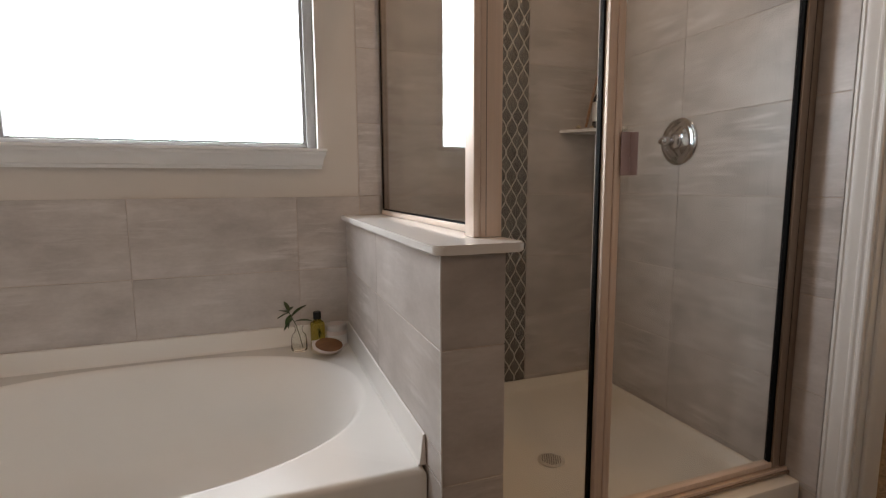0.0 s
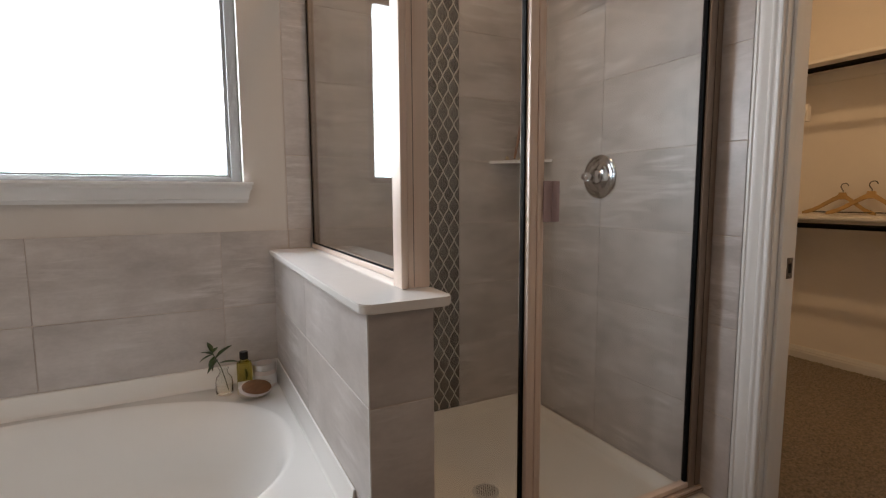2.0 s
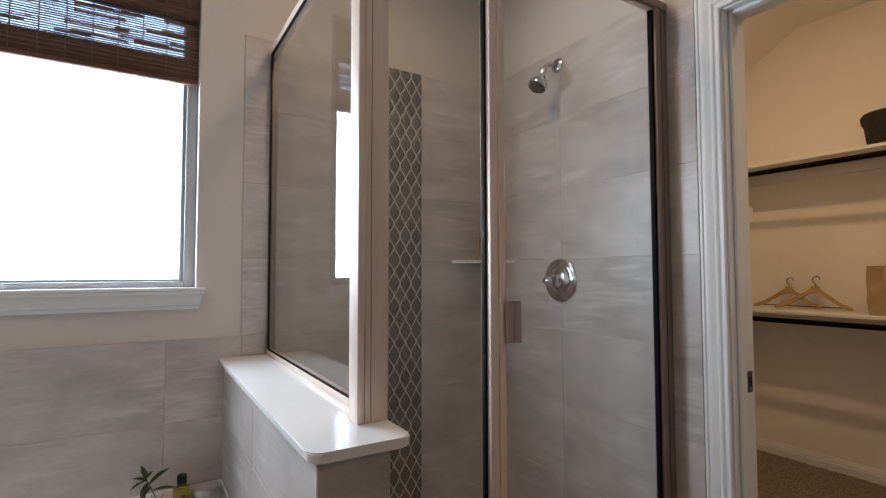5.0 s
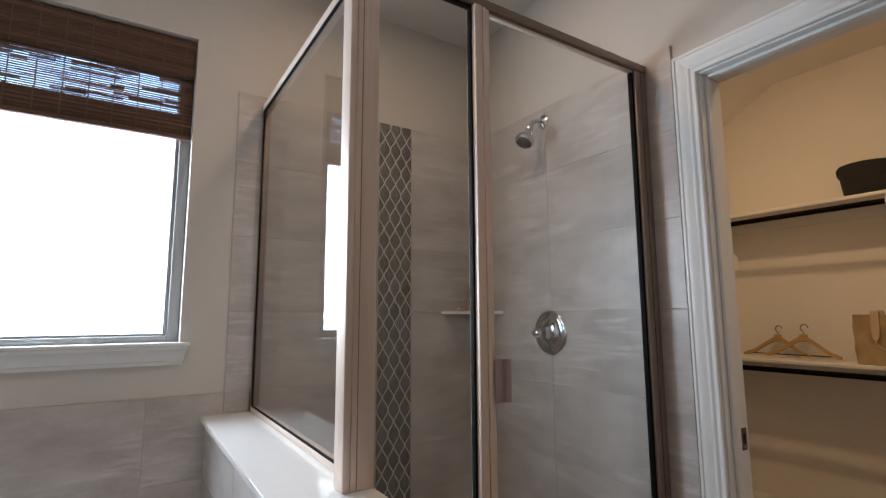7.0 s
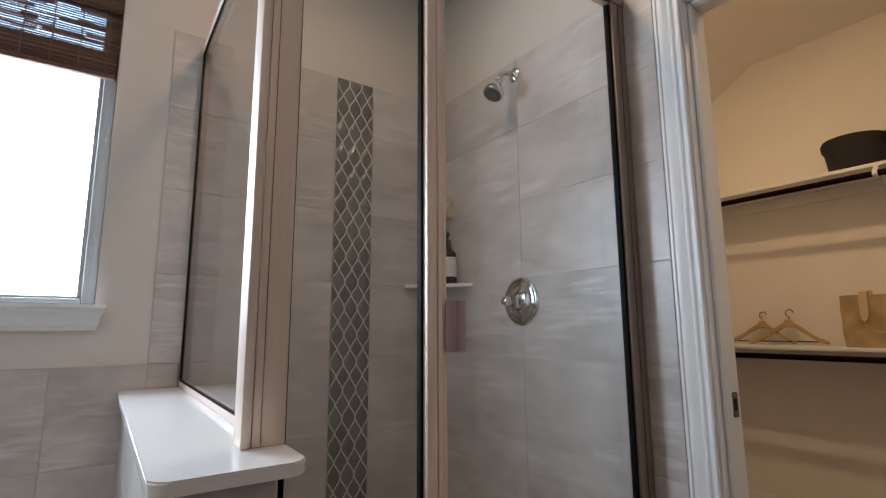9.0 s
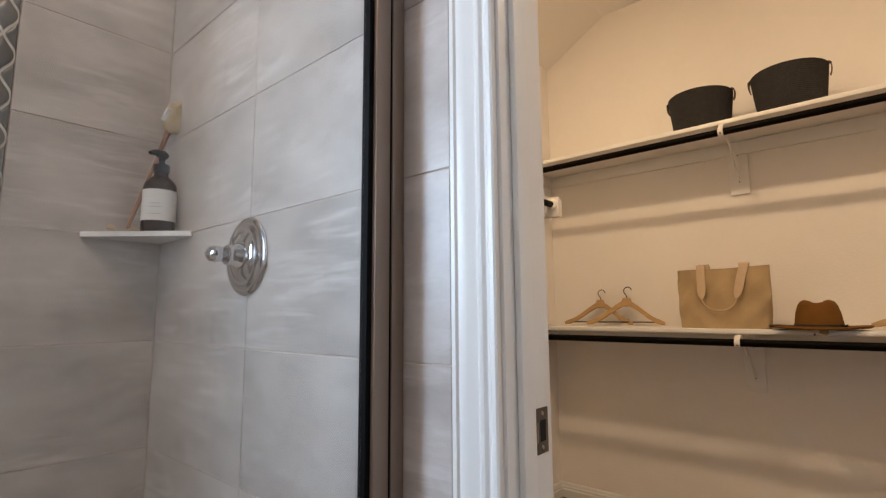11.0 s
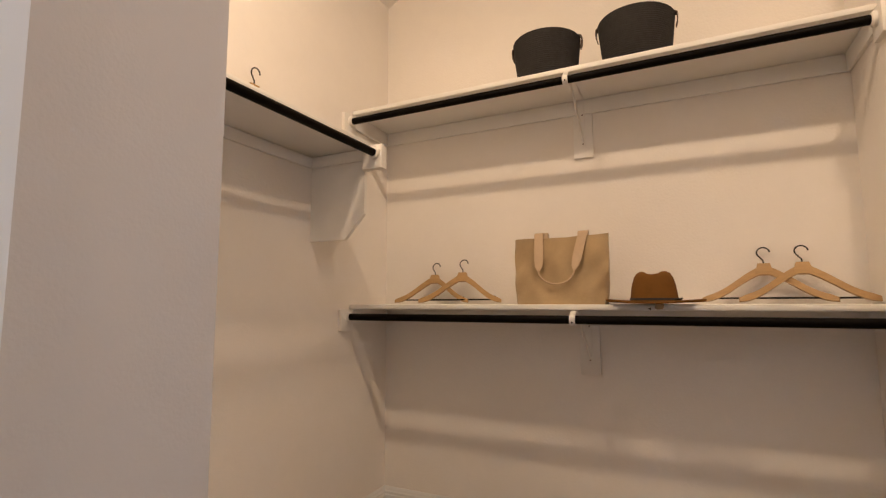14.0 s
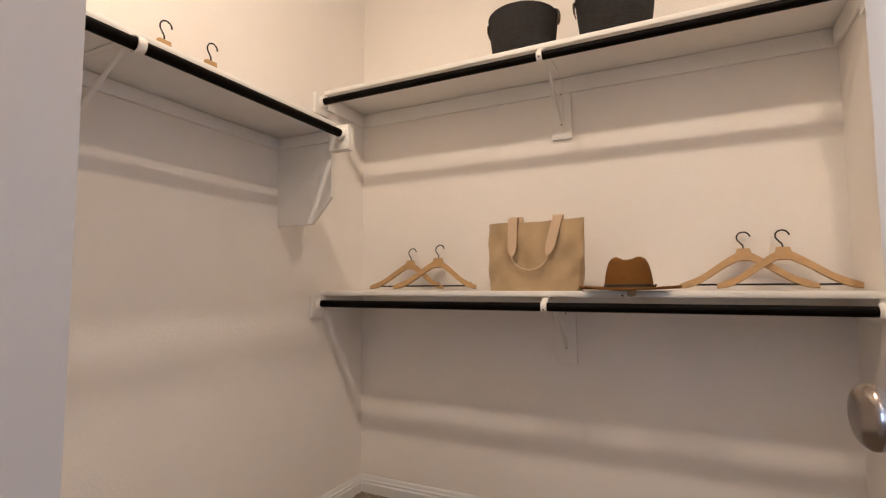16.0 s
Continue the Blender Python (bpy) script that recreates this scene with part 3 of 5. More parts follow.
part("seal", boxes((0.4555, 0.461, YG - 0.008, YG + 0.008, BOT, TOP)), M_GASKET, shower, "black gasket", world_space=True)
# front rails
part("top_rail", boxes((0.456, 1.5285, YG - 0.018, YG + 0.020, TOP, 2.350), bevel=0.003), M_NICKEL_SHADED, shower, world_space=True)
part("seal", boxes((0.461, 0.740, YG - 0.008, YG + 0.008, TOP - 0.008, TOP)), M_GASKET, shower, "black gasket", world_space=True)
part("bottom_rail", boxes((0.413, 1.5285, YG - 0.022, YG + 0.022, 0.2385, BOT), bevel=0.003), M_NICKEL, shower, world_space=True)
part("rail_lip", boxes((0.46, 1.5285, YG - 0.028, YG - 0.022, 0.244, 0.252)), M_NICKEL_SHADED, shower, world_space=True)
# fixed light beside the knee wall
g = part("glass_panel", boxes((0.461, 0.742, YG - 0.004, YG + 0.004, BOT, TOP), (0.4125, 0.461, YG - 0.004, YG + 0.004, BOT, 1.053)), M_GLASS, shower, "clear fixed glass", world_space=True, smooth=0)
g.visible_shadow = False
part("mullion", boxes((0.7475, 0.7735, YG - 0.024, YG + 0.020, BOT, TOP), bevel=0.003), M_NICKEL, shower, world_space=True)
part("seal", boxes((0.7410, 0.747, YG - 0.008, YG + 0.008, BOT, TOP)), M_GASKET, shower, "black gasket", world_space=True)
# door
door_sh = part("door", boxes((0.8002, 1.4628, YG - 0.008, YG + 0.008, TOP - 0.010, TOP - 0.003), bevel=0.002), M_NICKEL, shower,
               "nickel-framed swing door", world_space=True)
part("door_rail", boxes((0.8002, 1.4628, YG - 0.014, YG + 0.012, BOT + 0.006, BOT + 0.024), bevel=0.002), M_NICKEL, door_sh, world_space=True)
part("stile", boxes((0.775, 0.786, YG - 0.025, YG + 0.014, BOT + 0.006, TOP - 0.003), bevel=0.002), M_NICKEL, door_sh, world_space=True)
part("stile", boxes((0.787, 0.800, YG - 0.021, YG + 0.014, BOT + 0.006, TOP - 0.003), bevel=0.003), M_NICKEL, door_sh, world_space=True)
# Hinge stile takes the darker nickel; its shade is in the colour.
part("stile", boxes((1.463, 1.494, YG - 0.016, YG + 0.014, BOT + 0.006, TOP - 0.003), bevel=0.002), M_NICKEL_SHADED, door_sh, world_space=True)
g = part("door_glass", boxes((0.800, 1.457, YG - 0.003, YG + 0.003, BOT + 0.024, TOP - 0.010)), M_GLASS, door_sh, "clear door glass", world_space=True, smooth=0)
g.visible_shadow = False
part("seal", boxes((1.453, 1.463, YG - 0.008, YG + 0.008, BOT + 0.024, TOP - 0.010)), M_GASKET, door_sh, "black gasket", world_space=True)
part("seal", boxes((1.4945, 1.5005, YG - 0.012, YG + 0.008, BOT + 0.006, TOP - 0.003)), M_GASKET, shower, "black gasket", world_space=True)
part("wall_jamb", boxes((1.501, 1.5285, YG - 0.014, YG + 0.020, BOT, TOP), bevel=0.003), M_NICKEL_SHADED, shower, world_space=True)
PULL = [(0.0, 0.0), (0.034, 0.0), (0.041, -0.004), (0.046, -0.012), (0.0435, -0.0135), (0.038, -0.006), (0.034, -0.004), (0.030, -0.003), (0.024, -0.006), (0.018, -0.003), (0.0, -0.003)]
part("pull", prism(PULL, lambda p, s: (0.792 + p[0], YG - 0.0255 + p[1], (1.222, 1.332)[s])), M_PULL, door_sh, "rosy metal finger pull", world_space=True)
# side light on the cap
g = part("glass_panel", boxes((0.423, 0.431, 1.036, 2.052, 1.098, 2.320)), M_GLASS, shower, "clear side glass over the ledge", world_space=True, smooth=0)
g.visible_shadow = False
part("side_rail", boxes((0.418, 0.454, 1.0365, 2.0785, 2.320, 2.350), bevel=0.003), M_NICKEL, shower, world_space=True)
part("side_rail", boxes((0.419, 0.451, 1.0365, 2.0785, 1.0765, 1.096), bevel=0.003), M_NICKEL, shower, world_space=True)
part("side_jamb", boxes((0.419, 0.451, 2.056, 2.0785, 1.0965, 2.3195), bevel=0.003), M_NICKEL_SHADED, shower, world_space=True)
for b in ((0.4185, 0.423, 1.037, 2.055, 1.0965, 1.102), (0.4185, 0.423, 1.037, 2.055, 2.308, 2.3195), (0.4185, 0.423, 2.0475, 2.0555, 1.103, 2.308), (0.4185, 0.423, 1.0365, 1.0405, 1.103, 2.308)):
    part("seal", boxes(b), M_GASKET, shower, "black gasket", world_space=True)

# ---- shower fittings ----
valve = thing("shower_valve", (XT, 1.528, 1.372), "round chrome shower valve with faceted knob on the tile", "faucet")
turn_x = Matrix.Rotation(radians(-90), 4, 'Y')


def turned(profile, n=40, m=turn_x, bm=None):
    b = bm or bmesh.new()
    lathe(profile, n, b)
    bmesh.ops.transform(b, matrix=m, verts=b.verts)
    return b


part("escutcheon", turned([(0, 0.0002), (0.093, 0.0002), (0.094, 0.004), (0.090, 0.008), (0.082, 0.0095), (0.079, 0.0085), (0.076, 0.0095), (0.062, 0.0135), (0.059, 0.0125), (0.056, 0.0145), (0.042, 0.020), (0.036, 0.0215), (0.034, 0.0195), (0, 0.0194)]), M_CHROME, valve)
part("stem", turned([(0, 0.0195), (0.030, 0.0195), (0.028, 0.030), (0.0235, 0.036), (0.0225, 0.052), (0, 0.052)]), M_CHROME, valve)
knob = turned([(0, 0.0525), (0.021, 0.0525), (0.0205, 0.058), (0.025, 0.066), (0.027, 0.076), (0.024, 0.088), (0.014, 0.094), (0, 0.095)], 10)
bmesh.ops.transform(knob, matrix=Matrix.Diagonal((1, 1.0, 0.72, 1)), verts=knob.verts)
part("knob", knob, M_CHROME, valve)

head = thing("wall_shower", (XT, 1.530, 2.320), "chrome shower head on a bent arm", "shower head")
part("flange", turned([(0, 0.0002), (0.032, 0.0002), (0.031, 0.006), (0.022, 0.012), (0.014, 0.015), (0, 0.015)]), M_CHROME, head)
arm = [(-0.0155, 0, 0), (-0.035, 0, 0.0), (-0.055, 0, -0.006), (-0.072, 0, -0.020), (-0.084, 0, -0.040)]
part("arm", tube(arm, 0.0095, 14), M_CHROME, head)
tilt = Matrix.Translation((-0.084, 0, -0.040)) @ Matrix.Rotation(radians(205), 4, 'Y')
spray = bmesh.new()
lathe([(0, -0.008), (0.013, -0.008), (0.017, 0.0), (0.017, 0.008), (0.013, 0.016), (0.014, 0.026), (0.030, 0.050), (0.041, 0.066), (0.043, 0.080), (0.041, 0.088), (0.036, 0.090), (0, 0.090)], 32, spray)
bmesh.ops.transform(spray, matrix=tilt, verts=spray.verts)
body = part("spray_body", spray, M_CHROME, head)
face = bmesh.new()
lathe([(0, 0.0905), (0.035, 0.0905), (0.034, 0.093), (0.02, 0.094), (0.019, 0.0965), (0, 0.0965)], 28, face)
bmesh.ops.transform(face, matrix=tilt, verts=face.verts)
part("spray_face", face, M_PLATE, body, "dark nozzle face")
noz = bmesh.new()
for ring_r, cnt in ((0.010, 6), (0.027, 16)):
    for k in range(cnt):
        a = 2 * math.pi * k / cnt
        lathe([(0, 0.0935), (0.0026, 0.0935), (0.002, 0.099), (0, 0.099)], 8, noz, (ring_r * math.cos(a), ring_r * math.sin(a), 0))
bmesh.ops.transform(noz, matrix=tilt, verts=noz.verts)
part("nozzle", noz, M_BLACK, body, "black rubber nozzles")

shelf_c = thing("corner_shelf", (1.46, 2.0, 1.458), "thin white stone corner shelf in the shower", "shelf")
part("slab", prism([(1.322, YT - 0.0005), (XT - 0.0005, YT - 0.0005), (XT - 0.0005, 1.838), (1.522, 1.836), (1.320, 2.070)], lambda p, s: (p[0], p[1], (1.454, 1.4685)[s])), M_QUARTZ, shelf_c,
     world_space=True, smooth=0)

# ---- closet doorway: casing, jamb, strike plate ----
CAS = [(0.0, 0.0), (0.0, 0.010), (0.003, 0.0125), (0.009, 0.0125), (0.012, 0.010), (0.016, 0.0105), (0.021, 0.0145), (0.026, 0.0155), (0.030, 0.0135), (0.036, 0.0145),
       (0.044, 0.0175), (0.052, 0.0195), (0.056, 0.0195), (0.058, 0.0165), (0.062, 0.0165), (0.065, 0.0205), (0.072, 0.0205), (0.074, 0.018), (0.074, 0.0)]
OY0, OY1, OZ = 0.018, 0.813, 2.249            # inner edges of the casing
XCAS = XR - 0.0005
CW = 1.04
casing = thing("door_casing", (XCAS, 0.42, F), "white moulded casing around the closet doorway", "door frame")
casing["kind"] = "structure"
part("casing_leg", prism(CAS, lambda p, s: (XCAS - p[1], OY1 + CW * p[0], (F, OZ + CW * p[0])[s])), M_TRIM, casing, world_space=True, smooth=25)
part("casing_leg", prism(CAS, lambda p, s: (XCAS - p[1], OY0 - CW * p[0], (F, OZ + CW * p[0])[s])), M_TRIM, casing, world_space=True, smooth=25)
part("casing_head", prism(CAS, lambda p, s: (XCAS - p[1], (OY0 - CW * p[0], OY1 + CW * p[0])[s], OZ + CW * p[0] + 0.0006)), M_TRIM, casing, world_space=True, smooth=25)
JX0, JX1 = XR + 0.0005, 1.664
part("jamb", boxes((JX0, JX1, OY1 - 0.006, DY1 - 0.0006, F, DZ - 0.001), bevel=0.0015), M_TRIM, casing, world_space=True)
part("jamb", boxes((JX0, JX1, DY0 + 0.0006, OY0 + 0.006, F, DZ - 0.001), bevel=0.0015), M_TRIM, casing, world_space=True)
part("jamb_head", boxes((JX0, JX1, OY0 + 0.0065, OY1 - 0.0065, OZ - 0.006, DZ - 0.001), bevel=0.0015), M_TRIM, casing, world_space=True)
part("door_stop", boxes((1.566, 1.600, OY1 - 0.018, OY1 - 0.0065, F, OZ - 0.0065), bevel=0.003), M_TRIM, casing, world_space=True)
part("door_stop", boxes((1.566, 1.600, OY0 + 0.0065, OY0 + 0.018, F, OZ - 0.0065), bevel=0.003), M_TRIM, casing, world_space=True)
part("door_stop", boxes((1.566, 1.600, OY0 + 0.0185, OY1 - 0.0185, OZ - 0.018, OZ - 0.0065), bevel=0.003), M_TRIM, casing, world_space=True)
strike = thing("strike_plate", (1.632, OY1 - 0.0065, 1.06), "dull nickel strike plate screwed to the white jamb", "strike plate")
ys = OY1 - 0.0065
plate = part("plate", boxes((1.617, 1.649, ys - 0.0018, ys - 0.0002, 1.026, 1.093), bevel=0.0006), M_PLATE, strike, world_space=True)
part("lip", prism([(1.610, 0), (1.617, -0.001), (1.617, -0.0025), (1.609, -0.0035)], lambda p, s: (p[0], ys - 0.001 + p[1], (1.044, 1.074)[s])), M_STEEL, strike, world_space=True)
part("latch_hole", boxes((1.625, 1.641, ys - 0.0024, ys - 0.0019, 1.044, 1.075)), M_HOLE_SHADE, plate, "dark patch for the shade in the latch hole", world_space=True)
for zz in (1.0345, 1.0845):
    sc = bmesh.new()
    lathe([(0, 0), (0.0042, 0), (0.003, 0.0012), (0, 0.0012)], 14, sc)
    bmesh.ops.transform(sc, matrix=Matrix.Translation((1.632, ys - 0.0018, zz)) @ Matrix.Rotation(radians(90), 4, 'X'), verts=sc.verts)
    part("screw", sc, M_STEEL, plate, "small screw", world_space=True)

# ---- closet door, standing open into the closet ----
DW, DTH, DH = 0.778, 0.035, 2.140
door = thing("door_1", (0, 0, 0), "white panelled closet door standing open, satin knob", "door")
door["kind"] = "structure"
slab = bmesh.new()
for b in ((0, 0.11, 0, DH), (DW - 0.11, DW, 0, DH), (0.11, DW - 0.11, 0, 0.24), (0.11, DW - 0.11, 0.98, 1.16), (0.11, DW - 0.11, DH - 0.13, DH)):
    box(slab, b[0], b[1], -DTH, 0, b[2], b[3], bevel=0.0015)
box(slab, 0.11, DW - 0.11, -DTH + 0.010, -0.010, 0.24, 0.98)
box(slab, 0.11, DW - 0.11, -DTH + 0.010, -0.010, 1.16, DH - 0.13)
part("door_leaf", slab, M_DOOR, door)
kb = bmesh.new()
lathe([(0, 0), (0.032, 0), (0.032, 0.004), (0.026, 0.009), (0.012, 0.012), (0.0105, 0.022), (0.0125, 0.030), (0.022, 0.035), (0.032, 0.040), (0.0365, 0.048), (0.036, 0.054), (0.031, 0.060), (0.018, 0.065), (0.008, 0.066), (0, 0.066)], 36, kb)
bmesh.ops.transform(kb, matrix=Matrix.Translation((DW - 0.062, 0.0005, 0.902)) @ Matrix.Rotation(radians(-90), 4, 'X'), verts=kb.verts)
part("door_knob", kb, M_STEEL, door, "satin nickel egg knob")
for hz in (0.25, 1.07, 1.90):
    part("hinge", tube([(-0.006, 0.004, hz - 0.045), (-0.006, 0.004, hz + 0.045)], 0.006, 10), M_STEEL, door, "steel hinge")
door.matrix_basis = pose(1.672, 0.034, F + 0.022, 0, 0, 11.2)

# ---- closet shelving ----
ROD_R = 0.0165
RX = 3.514            # far-wall rods hang just in front of the shelf edge


def ribbon(points, width, thick, across):
    bm = bmesh.new()
    ps = [Vector(p) for p in points]
    across = Vector(across)
    rows_ = []
    for k, p in enumerate(ps):
        d = (ps[min(k + 1, len(ps) - 1)] - ps[max(k - 1, 0)]).normalized()
        nrm = d.cross(across).normalized() * thick / 2
        w = (width[k] if isinstance(width, list) else width) / 2
        rows_.append([bm.verts.new(p + across * w + nrm), bm.verts.new(p - across * w + nrm), bm.verts.new(p - across * w - nrm), bm.verts.new(p + across * w - nrm)])
    for a, b in zip(rows_, rows_[1:]):
        for i in range(4):
            bm.faces.new((a[i], a[(i + 1) % 4], b[(i + 1) % 4], b[i]))
    bm.faces.new(rows_[0])
    bm.faces.new(rows_[-1][::-1])
    return bm


def rail_shelf(name, label, x0, x1, y0, y1, top, front):
    """Painted board shelf; front is the side of its rounded edge."""
    ob = thing(name, ((x0 + x1) / 2, (y0 + y1) / 2, top - 0.02), label, "shelf", "closet shelves")
    part("board", boxes((x0, x1, y0, y1, top - 0.023, top), bevel=0.005), M_SHELF, ob, world_space=True)
    return ob


def hook_bracket(y, top, rod_z, plate_bottom, ob):
    """Metal bracket under a shelf on the far wall: back plate, arm, brace and rod hook."""
    bp = part("bracket_board", boxes((XC - 0.017, XC - 0.0005, y - 0.044, y + 0.044, plate_bottom, top - 0.096), bevel=0.002), M_SHELF, ob, world_space=True)
    strap = bmesh.new()
    box(strap, XC - 0.021, XC - 0.0175, y - 0.010, y + 0.010, plate_bottom + 0.05, top - 0.0245, bevel=0.001)
    box(strap, 3.560, XC - 0.021, y - 0.010, y + 0.010, top - 0.0270, top - 0.0236, bevel=0.001)
    part("strap", strap, M_SHELF, ob, "white steel bracket", world_space=True)
    part("brace", tube([(XC - 0.022, y, plate_bottom + 0.075), (XC - 0.05, y, plate_bottom + 0.10), (3.62, y, top - 0.055), (3.585, y, top - 0.028)], 0.012, 8, flat=0.45), M_SHELF, ob, "white steel brace", world_space=True)
    arc = [(RX + 0.021 * math.cos(radians(a)), y, rod_z + 0.021 * math.sin(radians(a))) for a in range(100, 325, 15)]
    hook = part("rod_hook", ribbon([(3.562, y, top - 0.027), (3.528, y, top - 0.029)] + arc, 0.022, 0.0032, (0, 1, 0)), M_SHELF, ob, "white steel rod hook", world_space=True, smooth=60)
    rivet = bmesh.new()
    lathe([(0, 0), (0.0035, 0), (0.003, 0.001), (0, 0.001)], 10, rivet)
    bmesh.ops.transform(rivet, matrix=Matrix.Translation((RX - 0.0216, y, rod_z - 0.010)) @ Matrix.Rotation(radians(-115), 4, 'Y'), verts=rivet.verts)
    part("rivet", rivet, M_HOLE_SHADE, hook, "dark disc for the shade in a rivet hole", world_space=True)
    for zz in (plate_bottom + 0.065, top - 0.10):
        sc = bmesh.new()
        lathe([(0, 0), (0.004, 0), (0.003, 0.0015), (0, 0.0015)], 10, sc)
        bmesh.ops.transform(sc, matrix=Matrix.Translation((XC - 0.021, y, zz)) @ Matrix.Rotation(radians(-90), 4, 'Y'), verts=sc.verts)
        part("screw", sc, M_STEEL, bp, "small screw", world_space=True)


def end_block(ob, x0, x1, y0, y1, z0, z1, axis, at, sign):
    part("end_block", boxes((x0, x1, y0, y1, z0, z1), bevel=0.002), M_SHELF, ob, world_space=True)
    cup = bmesh.new()
    lathe([(0, 0), (0.027, 0), (0.027, 0.006), (0.022, 0.013), (0.0175, 0.014), (0.0175, 0.0145), (0, 0.0145)], 24, cup)
    m = Matrix.Rotation(radians(-90 * sign), 4, 'X') if axis == 'y' else Matrix.Rotation(radians(90 * sign), 4, 'Y')
    bmesh.ops.transform(cup, matrix=Matrix.Translation(at) @ m, verts=cup.verts)
    part("rod_socket", cup, M_SHELF, ob, "white rod socket", world_space=True)


for which, top, rod_z, pb_ in (("upper", 2.140, 2.070, 1.834), ("lower", 1.152, 1.0925, 0.836)):
    ob = rail_shelf("closet_shelf", f"white painted {which} closet shelf with cleats and bracket", 3.546, XC - 0.0005, YS + 0.0005, YN - 0.0005, top, 'x')
    part("cleat", boxes((XC - 0.016, XC - 0.0005, YS + 0.0006, YN - 0.0006, top - 0.094, top - 0.0235), bevel=0.002), M_SHELF, ob, world_space=True)
    part("cleat", boxes((3.5545, XC - 0.017, YN - 0.016, YN - 0.0006, top - 0.094, top - 0.0235), bevel=0.002), M_SHELF, ob, world_space=True)
    part("cleat", boxes((3.5545, XC - 0.017, YS + 0.0006, YS + 0.016, top - 0.094, top - 0.0235), bevel=0.002), M_SHELF, ob, world_space=True)
    hook_bracket(0.892, top, rod_z, pb_, ob)
    end_block(ob, 3.463, 3.554, YN - 0.0195, YN - 0.0006, rod_z - 0.066, rod_z + 0.036, 'y', (RX, YN - 0.0195, rod_z), -1)
    end_block(ob, 3.463, 3.554, YS + 0.0006, YS + 0.0195, rod_z - 0.066, rod_z + 0.036, 'y', (RX, YS + 0.0195, rod_z), 1)
    rod = thing("closet_rod", (RX, 0.9, rod_z), f"dark bronze hanging rod under the {which} shelf", "rod", "closet rods")
    part("bar", tube([(RX, YS + 0.026, rod_z), (RX, 0.5, rod_z), (RX, 1.2, rod_z), (RX, YN - 0.026, rod_z)], ROD_R, 20), M_ROD, rod, world_space=True)

# shelf on the window-side wall, ending at a gusset board
LT, LR = 1.836, 1.786
lsh = rail_shelf("closet_shelf", "white painted single closet shelf with gusset end board", XB + 0.0005, 3.272, 1.660, YN - 0.0005, LT, 'y')
part("cleat", boxes((XB + 0.0006, 3.2515, YN - 0.016, YN - 0.0006, LT - 0.072, LT - 0.0238), bevel=0.002), M_SHELF, lsh, world_space=True)
GUS = [(YN - 0.0006, 1.432), (1.798, 1.432), (1.700, 1.538), (1.700, 1.722), (1.602, 1.722), (1.602, LT - 0.0245), (1.662, LT - 0.0240), (YN - 0.0006, LT - 0.0240)]
part("gusset", prism(GUS, lambda p, s: ((3.252, 3.270)[s], p[0], p[1])), M_SHELF, lsh, world_space=True, smooth=0)
part("cleat", boxes((3.236, 3.2515, 1.690, YN - 0.0165, LT - 0.072, LT - 0.0238), bevel=0.002), M_SHELF, lsh, world_space=True)
end_block(lsh, 3.232, 3.2515, 1.602, 1.700, 1.722, LT - 0.012, 'x', (3.232, 1.634, LR), -1)
lb = bmesh.new()
box(lb, 2.395, 2.415, YN - 0.020, YN - 0.017, 1.58, LT - 0.0245, bevel=0.001)
box(lb, 2.395, 2.415, 1.672, YN - 0.02, LT - 0.0275, LT - 0.0240, bevel=0.001)
part("strap", lb, M_SHELF, lsh, "white steel bracket", world_space=True)
part("bracket_board", boxes((2.361, 2.449, YN - 0.0165, YN - 0.0006, 1.545, LT - 0.0725), bevel=0.002), M_SHELF, lsh, world_space=True)
part("brace", tube([(2.405, YN - 0.02, 1.60), (2.405, YN - 0.05, 1.625), (2.405, 1.70, LT - 0.05), (2.405, 1.665, LT - 0.028)], 0.011, 8, flat=0.3), M_SHELF, lsh, "white steel brace", world_space=True)
arc = [(2.405, 1.636 - 0.021 * math.cos(radians(180 - a)), LR + 0.021 * math.sin(radians(a))) for a in range(100, 325, 15)]
part("rod_hook", ribbon([(2.405, 1.675, LT - 0.024), (2.405, 1.645, LT - 0.026)] + arc, 0.022, 0.0032, (1, 0, 0)), M_SHELF, lsh, "white steel rod hook", world_space=True, smooth=60)
rod = thing("closet_rod", (2.6, 1.636, LR), "dark bronze hanging rod under the single shelf", "rod", "closet rods")
part("bar", tube([(XB + 0.001, 1.636, LR), (2.3, 1.636, LR), (2.8, 1.636, LR), (3.226, 1.636, LR)], ROD_R, 20), M_ROD, rod, world_space=True)

